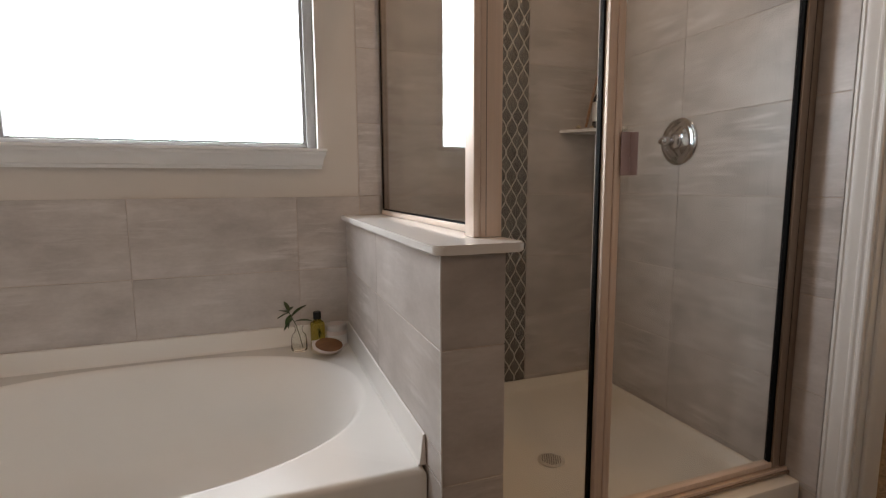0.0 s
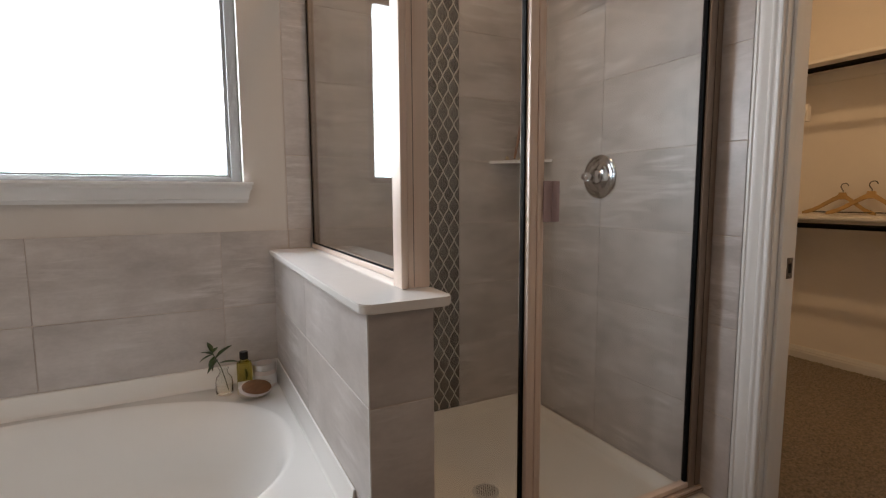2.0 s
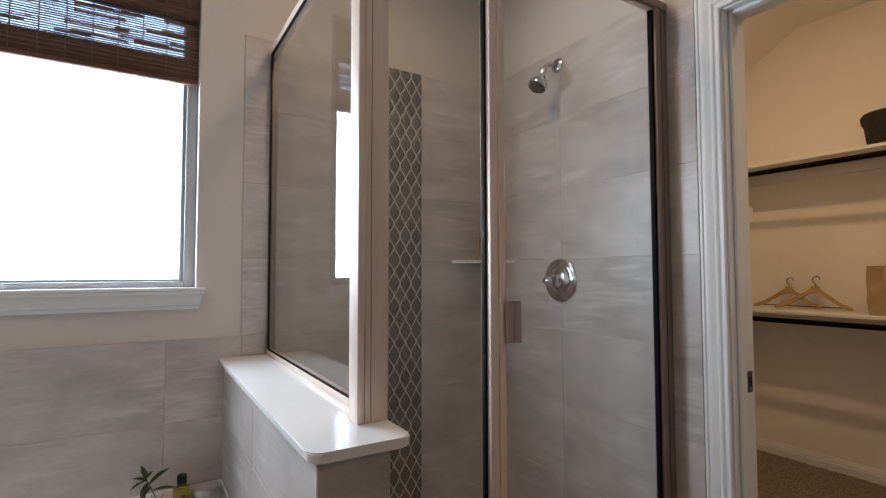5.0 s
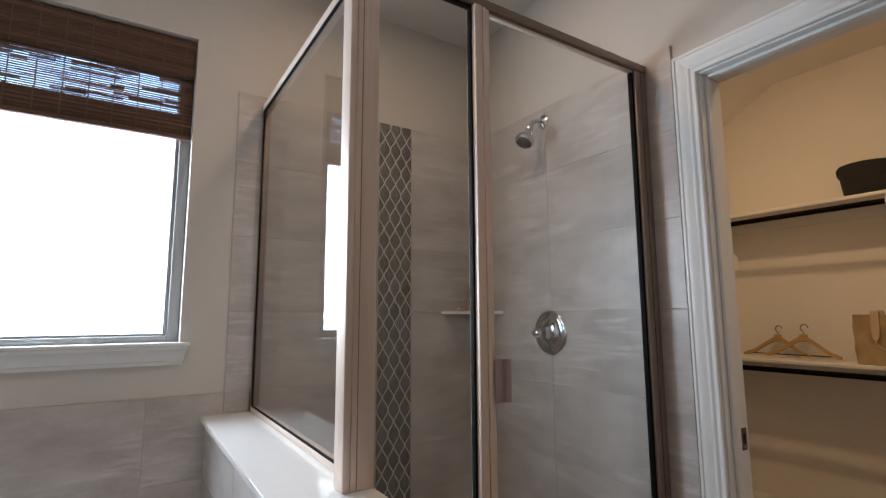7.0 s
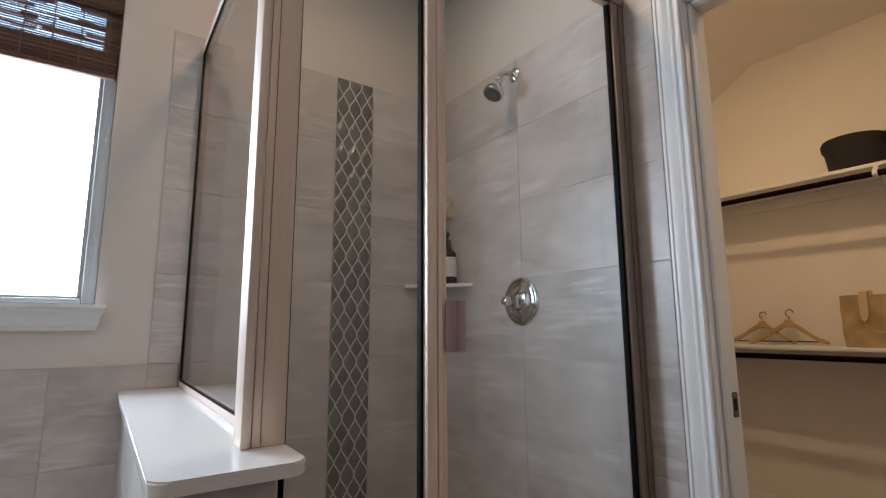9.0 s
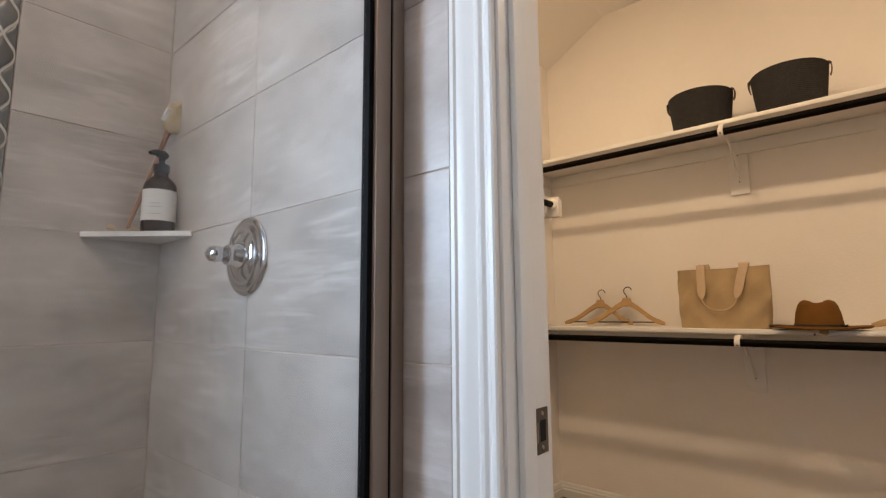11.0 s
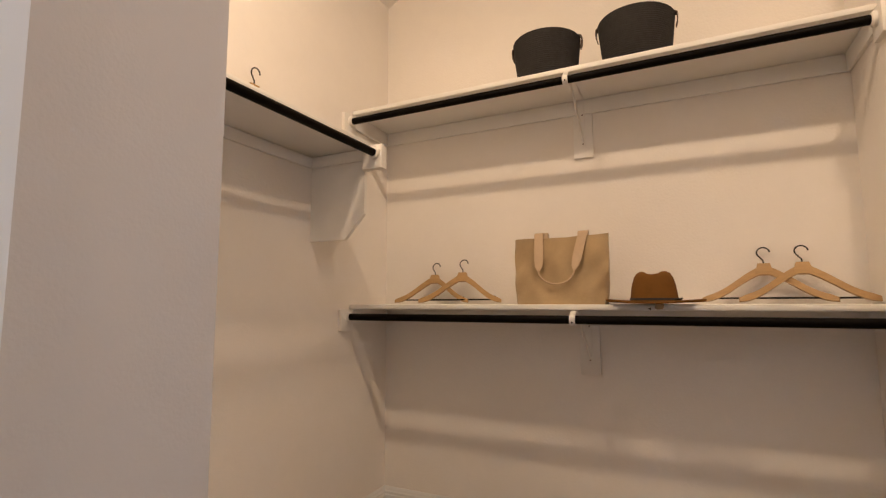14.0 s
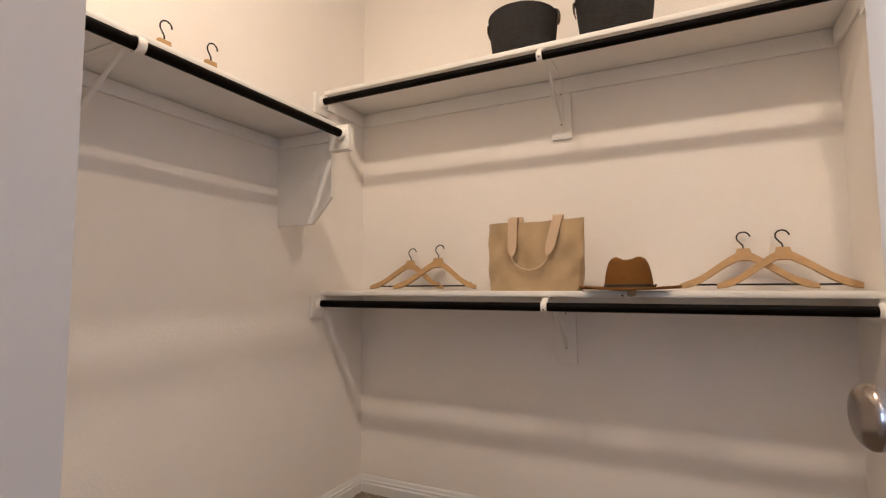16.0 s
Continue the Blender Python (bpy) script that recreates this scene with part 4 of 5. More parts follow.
# ---- hangers: built across x, standing in the xz plane ----
def build_hanger():
    ob = thing("clothes_hanger", (0, 0, 0), "light beech hanger with dark wire hook leaning on the wall", "hanger", "wooden hangers")
    pts_up, pts_dn = [], []
    n = 14
    for k in range(n + 1):
        u = k / n
        x = 0.200 * u
        zc = 0.126 - 0.118 * (u ** 1.0) - 0.008 * math.sin(u * math.pi) + 0.006 * math.sin(u * math.pi * 2)
        w = 0.030 - 0.008 * u - 0.007 * max(0, u - 0.85) / 0.15
        pts_up.append((x, zc + w * 0.55))
        pts_dn.append((x, max(0.0, zc - w * 0.45)))
    outline_r = pts_up + pts_dn[::-1]
    for side in (1, -1):
        arm_ = bmesh.new()
        prism([(side * max(0.0002, px_), pz) for px_, pz in outline_r], lambda p, s: (p[0], (-0.006, 0.006)[s] + 0.018 * (abs(p[0]) / 0.200) ** 2, p[1]), arm_)
        bmesh.ops.bevel(arm_, geom=[e for e in arm_.edges if abs(e.verts[0].co.y - e.verts[1].co.y) < 0.004 and e.calc_length() < 0.05], offset=0.002, segments=1, affect='EDGES')
        part("arm", arm_, M_WOOD, ob)
    part("neck", prism([(-0.030, 0.104), (0.030, 0.104), (0.019, 0.146), (-0.019, 0.146)], lambda p, s: (p[0], (-0.0072, 0.0072)[s], p[1])), M_WOOD, ob, smooth=0)
    part("trouser_bar", tube([(-0.168, 0.006, 0.034), (-0.162, 0.004, 0.022), (-0.15, 0.002, 0.019), (0.15, 0.002, 0.019), (0.162, 0.004, 0.022), (0.168, 0.006, 0.034)], 0.0034, 8), M_WIRE, ob, "black wire trouser bar")
    hook = [(0, 0, 0.140), (0, 0, 0.152), (0.001, 0, 0.160), (0.008, 0, 0.168)]
    hook += [(0.020 * math.cos(radians(a)) - 0.002, 0, 0.188 + 0.020 * math.sin(radians(a))) for a in range(-50, 176, 15)]
    part("hook", tube(hook, 0.0026, 8), M_WIRE, ob, "dark wire hook")
    return ob


hanger = build_hanger()
HZ = 1.1535
BIG = Matrix.Diagonal((1.05, 1.05, 1.05, 1))
spots = [pose(3.806, 1.664, HZ, 15, 0, 90), pose(3.788, 1.499, HZ, 15, 0, 91), pose(3.806, 0.212, HZ, 15, 0, 88), pose(3.788, 0.087, HZ, 15, 0, 91),
         pose(2.672, 1.950, LT + 0.0012, -6, 0, 180), pose(2.848, 1.945, LT + 0.0012, -6, 0, 180)]
spots = [m @ BIG for m in spots[:4]] + spots[4:]
hanger.matrix_basis = spots[0]
for m in spots[1:]:
    copy_thing(hanger, m)

# ---- tote bag ----
bag = thing("tote_bag", (3.66, 0.966, 1.1522), "tan canvas tote bag with two webbing handles on the shelf", "bag")
bb = bmesh.new()
nu, nv = 26, 16


def bag_point(u, v, s):
    """u along the bag, v up, s: front -1 or back 1."""
    half = 0.190 + 0.006 * v - 0.006 * (1 - v) ** 8
    y = half * (1 - 2 * u)
    depth = (0.062 - 0.046 * v ** 1.2) * (1 - 0.55 * abs(2 * u - 1) ** 4)
    fold = 0.005 * math.sin(u * 19 + 2.3 * v) * (0.4 + v) * math.sin(math.pi * u) + 0.006 * math.sin(9 * v + 12 * u) + 0.004 * math.sin(23 * u - 11 * v) * v + 0.007 * math.sin(15 * v - 21 * u) * abs(2 * u - 1) ** 2 * (1 - v) ** 0.5
    top = 0.270 + 0.002 * math.cos(u * 6.0) + 0.005 * u + (0.004 if s > 0 else 0)
    return (s * depth + fold, y + 0.0015 * math.sin(9 * v), v * top)


for s in (-1, 1):
    gridv = [[bb.verts.new(bag_point(i / nu, j / nv, s)) for i in range(nu + 1)] for j in range(nv + 1)]
    for j in range(nv):
        for i in range(nu):
            bb.faces.new((gridv[j][i], gridv[j][i + 1], gridv[j + 1][i + 1], gridv[j + 1][i]))
    if s < 0:
        front_grid = gridv
for j in range(nv):
    for i in (0, nu):
        bb.faces.new((front_grid[j][i], front_grid[j + 1][i], gridv[j + 1][i], gridv[j][i]))
for i in range(nu):
    bb.faces.new((front_grid[0][i], front_grid[0][i + 1], gridv[0][i + 1], gridv[0][i]))
part("body", bb, M_BAG, bag, smooth=70)


for top_y, low_y in ((0.086, 0.078), (-0.100, -0.068)):
    def at(t):
        return top_y + (low_y - top_y) * t
    strap_pts = [(0.012, at(0) + 0.004, 0.250), (0.010, at(0) + 0.003, 0.285), (-0.002, at(0), 0.294), (-0.020, at(0), 0.288), (-0.030, at(0.2), 0.262), (-0.042, at(0.5), 0.220),
                 (-0.053, at(0.75), 0.178), (-0.062, at(0.9), 0.152), (-0.069, at(1.0), 0.134)]
    part("handle_strap", ribbon(strap_pts, [0.038] * 6 + [0.037, 0.030, 0.010], 0.004, (0, 1, 0)), M_STRAP, bag, "wide webbing strap")
for sy in (1, -1):
    yy = 0.080 * sy - 0.006
    part("back_strap", ribbon([(0.016, yy, 0.24), (0.018, yy, 0.282), (0.026, yy, 0.297), (0.036, yy, 0.290), (0.042, yy, 0.25)], 0.034, 0.004, (0, 1, 0)), M_STRAP, bag, "webbing strap behind")
loop = []
for k in range(17):
    a = math.pi * k / 16
    loop.append((-0.070, 0.005 + 0.073 * math.cos(a), 0.136 - 0.056 * math.sin(a)))
part("handle_loop", tube(loop, 0.0034, 10), M_STRAP, bag, "rolled hanging handle")

# ---- felt hat ----
hat = thing("felt_hat", (3.625, 0.602, 1.1522), "camel brown felt fedora with dark band and paper tag", "hat")
hb = bmesh.new()
n = 64


def hat_ring(rx, ry, z, pinch=0.0, dip=0.0, wave=0.0):
    out = []
    for i in range(n):
        a = 2 * math.pi * i / n
        c, s = math.cos(a), math.sin(a)
        x, y = rx * c, ry * s
        zz = z + wave * (c * c - 0.5) - dip * math.exp(-(y / 0.022) ** 2)
        out.append((x * (1 - pinch * abs(s)), y, zz))
    return out


hat_rings = [hat_ring(0.150, 0.180, 0.006, wave=-0.004), hat_ring(0.160, 0.188, 0.007, wave=-0.010), hat_ring(0.162, 0.190, 0.0130, wave=-0.010), hat_ring(0.155, 0.182, 0.0155, wave=-0.008), hat_ring(0.115, 0.135, 0.011, wave=-0.002), hat_ring(0.100, 0.096, 0.012),
             hat_ring(0.097, 0.091, 0.018), hat_ring(0.095, 0.088, 0.040), hat_ring(0.091, 0.083, 0.070, 0.05), hat_ring(0.084, 0.074, 0.097, 0.10), hat_ring(0.074, 0.064, 0.112, 0.14, 0.006),
             hat_ring(0.060, 0.050, 0.119, 0.18, 0.024), hat_ring(0.038, 0.030, 0.116, 0.2, 0.030), hat_ring(0.014, 0.010, 0.110, 0.2, 0.028)]
hv = [[hb.verts.new(p) for p in r] for r in hat_rings]
for a, b in zip(hv, hv[1:]):
    for i in range(n):
        hb.faces.new((a[i], a[(i + 1) % n], b[(i + 1) % n], b[i]))
hb.faces.new(hv[-1])
hb.faces.new(hv[0][::-1])
part("crown_and_brim", hb, M_FELT, hat, smooth=70)
band = bmesh.new()
bands = [hat_ring(0.1005, 0.0955, 0.0145), hat_ring(0.0995, 0.0935, 0.0155), hat_ring(0.0990, 0.0925, 0.022), hat_ring(0.0965, 0.0900, 0.0225)]
bv = [[band.verts.new(p) for p in r] for r in bands]
for a, b in zip(bv, bv[1:]):
    for i in range(n):
        band.faces.new((a[i], a[(i + 1) % n], b[(i + 1) % n], b[i]))
part("band", band, M_BAND, hat, "thin black band", smooth=70)
part("knot", tube([(-0.05, -0.080, 0.018), (-0.066, -0.098, 0.017), (-0.07, -0.104, 0.021)], 0.004, 8), M_BAND, hat, "black band knot")
part("tag", prism([(0.0, 0.0), (0.028, 0.002), (0.030, -0.012), (0.024, -0.020), (0.006, -0.022), (-0.004, -0.016)], lambda p, s: (-0.150 + (0, 0.001)[s] - 0.2 * p[1], -0.012 - p[0], 0.004 + p[1])), M_TAG, hat, "brown paper tag")
part("tag_string", prism([(0.0, 0.0), (0.010, 0.004), (0.008, -0.006)], lambda p, s: (-0.1465 + (0, 0.001)[s], 0.014 - p[0], -0.014 + p[1])), M_BAND, hat, "black tag tie")


# ---- rope baskets ----
def rope_basket(at, r0, r1, h, label):
    ob = thing("rope_basket", at, label, "basket", "rope baskets")
    prof, coils = [(0, 0.0005), (r0 - 0.01, 0.0005)], int(h / 0.0082)
    for k in range(coils):
        zc = h * (k + 0.5) / coils
        r = r0 + (r1 - r0) * (zc / h) ** 0.8
        for a in (-60, -20, 20, 60):
            prof.append((r + 0.0042 * math.cos(radians(a)), zc + 0.0041 * math.sin(radians(a))))
    prof += [(r1 - 0.003, h + 0.001), (r1 - 0.010, h - 0.002)]
    prof += [(r0 - 0.008, 0.010), (0, 0.010)]
    part("body", lathe(prof, 56), M_ROPE, ob, smooth=60)
    for s in (1, -1):
        pts = [(0, s * (r1 - 0.016), h - 0.045), (0, s * (r1 - 0.012), h - 0.01), (0, s * (r1 + 0.002), h + 0.005), (0, s * (r1 + 0.011), h - 0.002), (0, s * (r1 + 0.012), h - 0.02),
               (0, s * (r1 + 0.010), h - 0.040), (0, s * (r1 + 0.005), h - 0.056)]
        part("handle", ribbon(pts, [0.03, 0.032, 0.034, 0.034, 0.032, 0.028, 0.02], 0.004, (1, 0, 0)), M_LEATHER, ob, "dark leather handle tab")
    return ob


rope_basket((3.672, 1.006, 2.1402), 0.123, 0.146, 0.186, "charcoal coiled rope basket with leather tabs on the top shelf")
rope_basket((3.672, 0.627, 2.1402), 0.125, 0.149, 0.192, "larger charcoal coiled rope basket with leather tabs on the top shelf")

# ---- things on the shower shelf ----
sb = thing("soap_bottle", (1.480, 1.963, 1.4687), "amber pump bottle with white label on the corner shelf", "bottle")
part("body", lathe([(0, 0), (0.036, 0), (0.0385, 0.004), (0.0385, 0.118), (0.036, 0.132), (0.026, 0.146), (0.017, 0.153), (0.016, 0.164), (0, 0.164)], 36), M_AMBER, sb)
lab = part("label", lathe([(0.0388, 0.030), (0.0391, 0.030), (0.0391, 0.112), (0.0388, 0.112)], 36), M_LABEL, sb, "plain white label")
ink = bmesh.new()
for zz, half in ((0.073, 16), (0.064, 24), (0.046, 20)):
    for k in range(-half, half, 4):
        a0, a1 = radians(237 + k), radians(237 + k + 4)
        q = [ink.verts.new((0.0394 * math.cos(a), 0.0394 * math.sin(a), zz + dz)) for a, dz in ((a0, 0), (a1, 0), (a1, 0.0022), (a0, 0.0022))]
        ink.faces.new(q)
part("print_line", ink, M_INK, lab, "faint grey print lines", smooth=0)
part("collar", lathe([(0, 0.1645), (0.019, 0.1645), (0.019, 0.184), (0.012, 0.188), (0.007, 0.190), (0.007, 0.205), (0, 0.205)], 24), M_BLACK, sb, "black pump collar")
part("pump_head", tube([(0.010, 0.006, 0.212), (0, 0, 0.214), (-0.022, -0.014, 0.213), (-0.036, -0.022, 0.206)], 0.009, 12, radii=[0.010, 0.013, 0.008, 0.005]), M_BLACK, sb, "black pump spout")

br = thing("bath_brush", (1.438, 2.004, 1.4688), "long-handled wooden bath brush leaning in the shower corner", "brush")
hpts = [(-0.026, -0.016, 0.008), (-0.006, -0.006, 0.07), (0.020, 0.004, 0.15), (0.044, 0.010, 0.23), (0.064, 0.012, 0.295), (0.074, 0.012, 0.34), (0.084, 0.010, 0.392)]
part("handle", tube(hpts, 0.01, 12, radii=[0.007, 0.009, 0.0085, 0.008, 0.012, 0.022, 0.014], flat=0.55), M_BRUSHWOOD, br)
hd = bmesh.new()
bmesh.ops.create_uvsphere(hd, u_segments=24, v_segments=14, radius=1.0)
bmesh.ops.transform(hd, matrix=Matrix.Translation((0.082, -0.006, 0.352)) @ Matrix.Rotation(radians(14), 4, 'Y') @ Matrix.Rotation(radians(-30), 4, 'Z') @ Matrix.Diagonal((0.034, 0.020, 0.056, 1)), verts=hd.verts)
hd_part = part("bristle_head", hd, M_BRISTLE, br, "cream bristle head")
tuft = bmesh.new()
for k in range(120):
    a, t = rnd.uniform(0, 2 * math.pi), math.sqrt(rnd.random())
    c0 = Vector((0.082 + 0.024 * t * math.cos(a) + 0.006, -0.012, 0.352 + 0.045 * t * math.sin(a)))
    tube([c0, c0 + Vector((0.012, -0.018, 0.002))], 0.0011, 4, tuft)
part("bristle", tuft, M_BRISTLE, br, "short cream bristles", smooth=0)
part("strap", ribbon([(0.050, -0.004, 0.340), (0.050, -0.012, 0.348), (0.054, -0.018, 0.354)], 0.02, 0.012, (0.3, 0, 0.95)), M_LABEL, br, "white cotton hanging loop")
pm = thing("pumice_stone", (1.372, 1.995, 1.4687), "small cream shell on the corner shelf", "shell")
part("body", lathe([(0, 0), (0.009, 0.001), (0.012, 0.006), (0.008, 0.014), (0.003, 0.019), (0, 0.020)], 12), M_BRISTLE, pm)
pm2 = copy_thing(pm, pose(1.418, 1.955, 1.4687, 0, 0, 40) @ Matrix.Diagonal((1.2, 0.9, 0.6, 1)))

# ---- things on the tub deck ----
DZ0 = TZ + 0.0006
vase = thing("bud_vase", (0.040, 1.968, DZ0), "small clear glass bud vase holding a green sprig on the tub", "vase")
g = part("glass", lathe([(0, 0), (0.029, 0), (0.032, 0.004), (0.032, 0.012), (0.031, 0.052), (0.027, 0.070), (0.0155, 0.084), (0.0145, 0.098), (0.019, 0.108), (0.0172, 0.108), (0.0127, 0.098), (0.0137, 0.085), (0.025, 0.069),
                         (0.029, 0.052), (0.029, 0.012), (0.027, 0.008), (0, 0.008)], 32), M_VASE, vase)
g.visible_shadow = False
part("stem", tube([(0.014, -0.006, 0.010), (0.004, -0.002, 0.06), (-0.010, 0.002, 0.115), (-0.026, 0.004, 0.150), (-0.036, 0.004, 0.175)], 0.0016, 8), M_LEAF, vase, "green sprig stem")
leaf_seed = ((-0.036, 0.004, 0.176, 115, 60, 0.040), (-0.030, 0.004, 0.162, 170, 35, 0.040), (-0.026, 0.004, 0.150, 20, 45, 0.062), (-0.020, 0.003, 0.140, 200, -35, 0.048), (-0.016, 0.003, 0.128, -10, 12, 0.060),
             (-0.022, 0.002, 0.146, 250, 10, 0.045), (-0.024, 0.003, 0.150, 150, -50, 0.050), (-0.034, 0.004, 0.170, 220, 50, 0.034),
             (-0.034, 0.004, 0.168, 190, -10, 0.042), (-0.030, 0.004, 0.160, 235, -40, 0.044), (-0.032, 0.004, 0.166, 130, 20, 0.038), (-0.028, 0.004, 0.156, 205, -65, 0.046), (-0.036, 0.004, 0.174, 60, 30, 0.034))
for lx, ly, lz, az, el, ln in leaf_seed:
    lf = bmesh.new()
    ln *= 1.25
    mids, w = 7, ln * 0.19
    rows_ = []
    for k in range(mids + 1):
        u = k / mids
        half = w * math.sin(math.pi * min(1, u * 0.97 + 0.03)) ** 0.8
        c = Vector((ln * u, 0, -0.25 * ln * u * u))
        rows_.append([lf.verts.new(c + Vector((0, -half, 0.25 * half))), lf.verts.new(c), lf.verts.new(c + Vector((0, half, 0.25 * half)))])
    for a, b in zip(rows_, rows_[1:]):
        for i in range(2):
            lf.faces.new((a[i], a[i + 1], b[i + 1], b[i]))
    m = Matrix.Translation((lx, ly, lz)) @ Matrix.Rotation(radians(az), 4, 'Z') @ Matrix.Rotation(radians(-el), 4, 'Y')
    bmesh.ops.transform(lf, matrix=m, verts=lf.verts)
    part("leaf", lf, M_LEAF, vase, smooth=60)

ob_ = thing("oil_bottle", (0.116, 1.985, DZ0), "square clear bottle of yellow bath oil with black cap", "bottle")
part("body", box(bmesh.new(), -0.027, 0.027, -0.022, 0.022, 0, 0.100, bevel=0.008, seg=3), M_OIL, ob_)
part("neck", lathe([(0.0225, 0.0985), (0.016, 0.106), (0.012, 0.112), (0.012, 0.118), (0, 0.118)], 20), M_OIL, ob_)
part("cap", lathe([(0, 0.1125), (0.0155, 0.1125), (0.0155, 0.137), (0.0145, 0.139), (0, 0.139)], 24), M_BLACK, ob_, "black screw cap")
lb_ = part("label", boxes((-0.0268, 0.0268, -0.0228, -0.0222, 0.010, 0.034)), M_LABEL, ob_, "small white label")
part("print_line", boxes((-0.018, 0.018, -0.0232, -0.0229, 0.024, 0.0255), (-0.014, 0.014, -0.0232, -0.0229, 0.018, 0.0192)), M_INK, lb_, "faint grey print lines")
part("flower", tube([(0.004, 0.0, 0.036), (0.008, -0.004, 0.055), (0.002, -0.006, 0.074)], 0.004, 8, radii=[0.002, 0.006, 0.004]), M_LEAF, ob_, "dried sprig inside")

jar = thing("cream_jar", (0.1925, 1.985, DZ0), "pale pink cream jar with aluminium screw lid", "jar")
part("body", lathe([(0, 0), (0.040, 0), (0.0435, 0.004), (0.0435, 0.062), (0.041, 0.066), (0, 0.066)], 40), M_CREAM, jar)
jl = part("label", lathe([(0.0437, 0.010), (0.044, 0.010), (0.044, 0.050), (0.0437, 0.050)], 40), M_LABEL, jar, "white paper label")
ink = bmesh.new()
for zz, half in ((0.034, 22), (0.027, 30), (0.020, 26)):
    for k in range(-half, half, 4):
        a0, a1 = radians(262 + k), radians(262 + k + 4)
        ink.faces.new([ink.verts.new((0.0443 * math.cos(a), 0.0443 * math.sin(a), zz + dz)) for a, dz in ((a0, 0), (a1, 0), (a1, 0.0015), (a0, 0.0015))])
part("print_line", ink, M_INK, jl, "faint grey print lines", smooth=0)
jlid = part("lid", lathe([(0, 0.0665), (0.0445, 0.0665), (0.0455, 0.068), (0.0455, 0.074), (0.0448, 0.0748), (0.0455, 0.0756), (0.0455, 0.086), (0.0435, 0.089), (0.040, 0.0895), (0, 0.0885)], 48), M_LID, jar, "brushed aluminium lid")
part("sticker", lathe([(0, 0.0895), (0.030, 0.0898), (0.030, 0.0901), (0, 0.0902)], 32), M_CREAM, jlid, "pale pink round sticker")

nb = thing("nail_brush", (0.132, 1.868, DZ0), "oval wooden body brush with cream bristles lying on the tub", "brush")
nbm = bmesh.new()
lathe([(0, 0.020), (0.9, 0.020), (1.0, 0.024), (1.0, 0.030), (0.93, 0.036), (0.55, 0.041), (0, 0.042)], 36, nbm)
bmesh.ops.transform(nbm, matrix=Matrix.Rotation(radians(-14), 4, 'Z') @ Matrix.Diagonal((0.060, 0.031, 1, 1)), verts=nbm.verts)
part("back", nbm, M_CREAM, nb, "pale wooden rim")
brs = bmesh.new()
rot = Matrix.Rotation(radians(-14), 4, 'Z')
for ring_t, cnt in ((0.90, 44), (0.72, 34), (0.5, 24), (0.25, 12)):
    for k in range(cnt):
        a = 2 * math.pi * k / cnt
        p = rot @ Vector((0.060 * ring_t * math.cos(a), 0.031 * ring_t * math.sin(a), 0))
        tube([p + Vector((0.001 * math.cos(a), 0.001 * math.sin(a), 0.0005)), p + Vector((0, 0, 0.0205))], 0.0017, 5, brs)
part("bristle", brs, M_BRISTLE, nb, "cream bristles", smooth=0)
pad = bmesh.new()
lathe([(0, 0.0424), (0.80, 0.0385), (0.90, 0.0372), (0.90, 0.0392), (0.60, 0.0438), (0, 0.0455)], 36, pad)
bmesh.ops.transform(pad, matrix=Matrix.Rotation(radians(-14), 4, 'Z') @ Matrix.Diagonal((0.060, 0.031, 1, 1)), verts=pad.verts)
part("inlay", pad, M_INLAY, nb, "brown wooden inlay")
nb.rotation_euler = (radians(50), 0, radians(24))
nb.location.z += 0.0255

sb.scale = (1.14, 1.14, 1.10)
br.scale = (1.08, 1.08, 1.07)
hat.scale = (0.95, 0.95, 1.06)
bag.scale = (1.0, 1.02, 1.045)
ob_.scale = (1.04, 1.04, 1.08)
nb.scale = (1.05, 1.05, 1.0)
jar.scale = (1.0, 1.0, 1.04)
vase.scale = (1.0, 1.0, 0.94)

# ---- ceiling lamps: trims and holders added, all out of view ----
for x, y in ((0.0, -1.4), (-0.7, 0.5), (0.72, 1.30)):
    cl = thing("ceiling_light", (x, y, CEIL), "white trim added for an unseen ceiling lamp", "ceiling light", "recessed lights")
    part("trim", lathe([(0.082, -0.0005), (0.105, -0.0005), (0.104, -0.006), (0.086, -0.010), (0.082, -0.008)], 32), M_TRIM, cl)
for fy in (1.12, -0.24):
    fx = thing("closet_light", (2.34, fy, 3.12), "white holder added for an unseen closet lamp", "ceiling light", "closet lamps")
    part("base", lathe([(0, -0.0005), (0.075, -0.0005), (0.073, -0.014), (0.060, -0.020), (0, -0.021)], 28), M_TRIM, fx)

# ---- arabesque mosaic strip ----
MX0, MX1, MZ0, MZ1 = 0.970, 1.147, 0.2145, 2.389
mosaic = structure("mosaic_strip", boxes((MX0 + 0.001, MX1 - 0.001, YT + 0.001, YW - 0.0005, MZ0, MZ1)), M_MGROUT, "light grout bed of the grey arabesque mosaic strip", "tile strip")
MW, MH = (MX1 - MX0) / 3, 0.1125
shared = {}


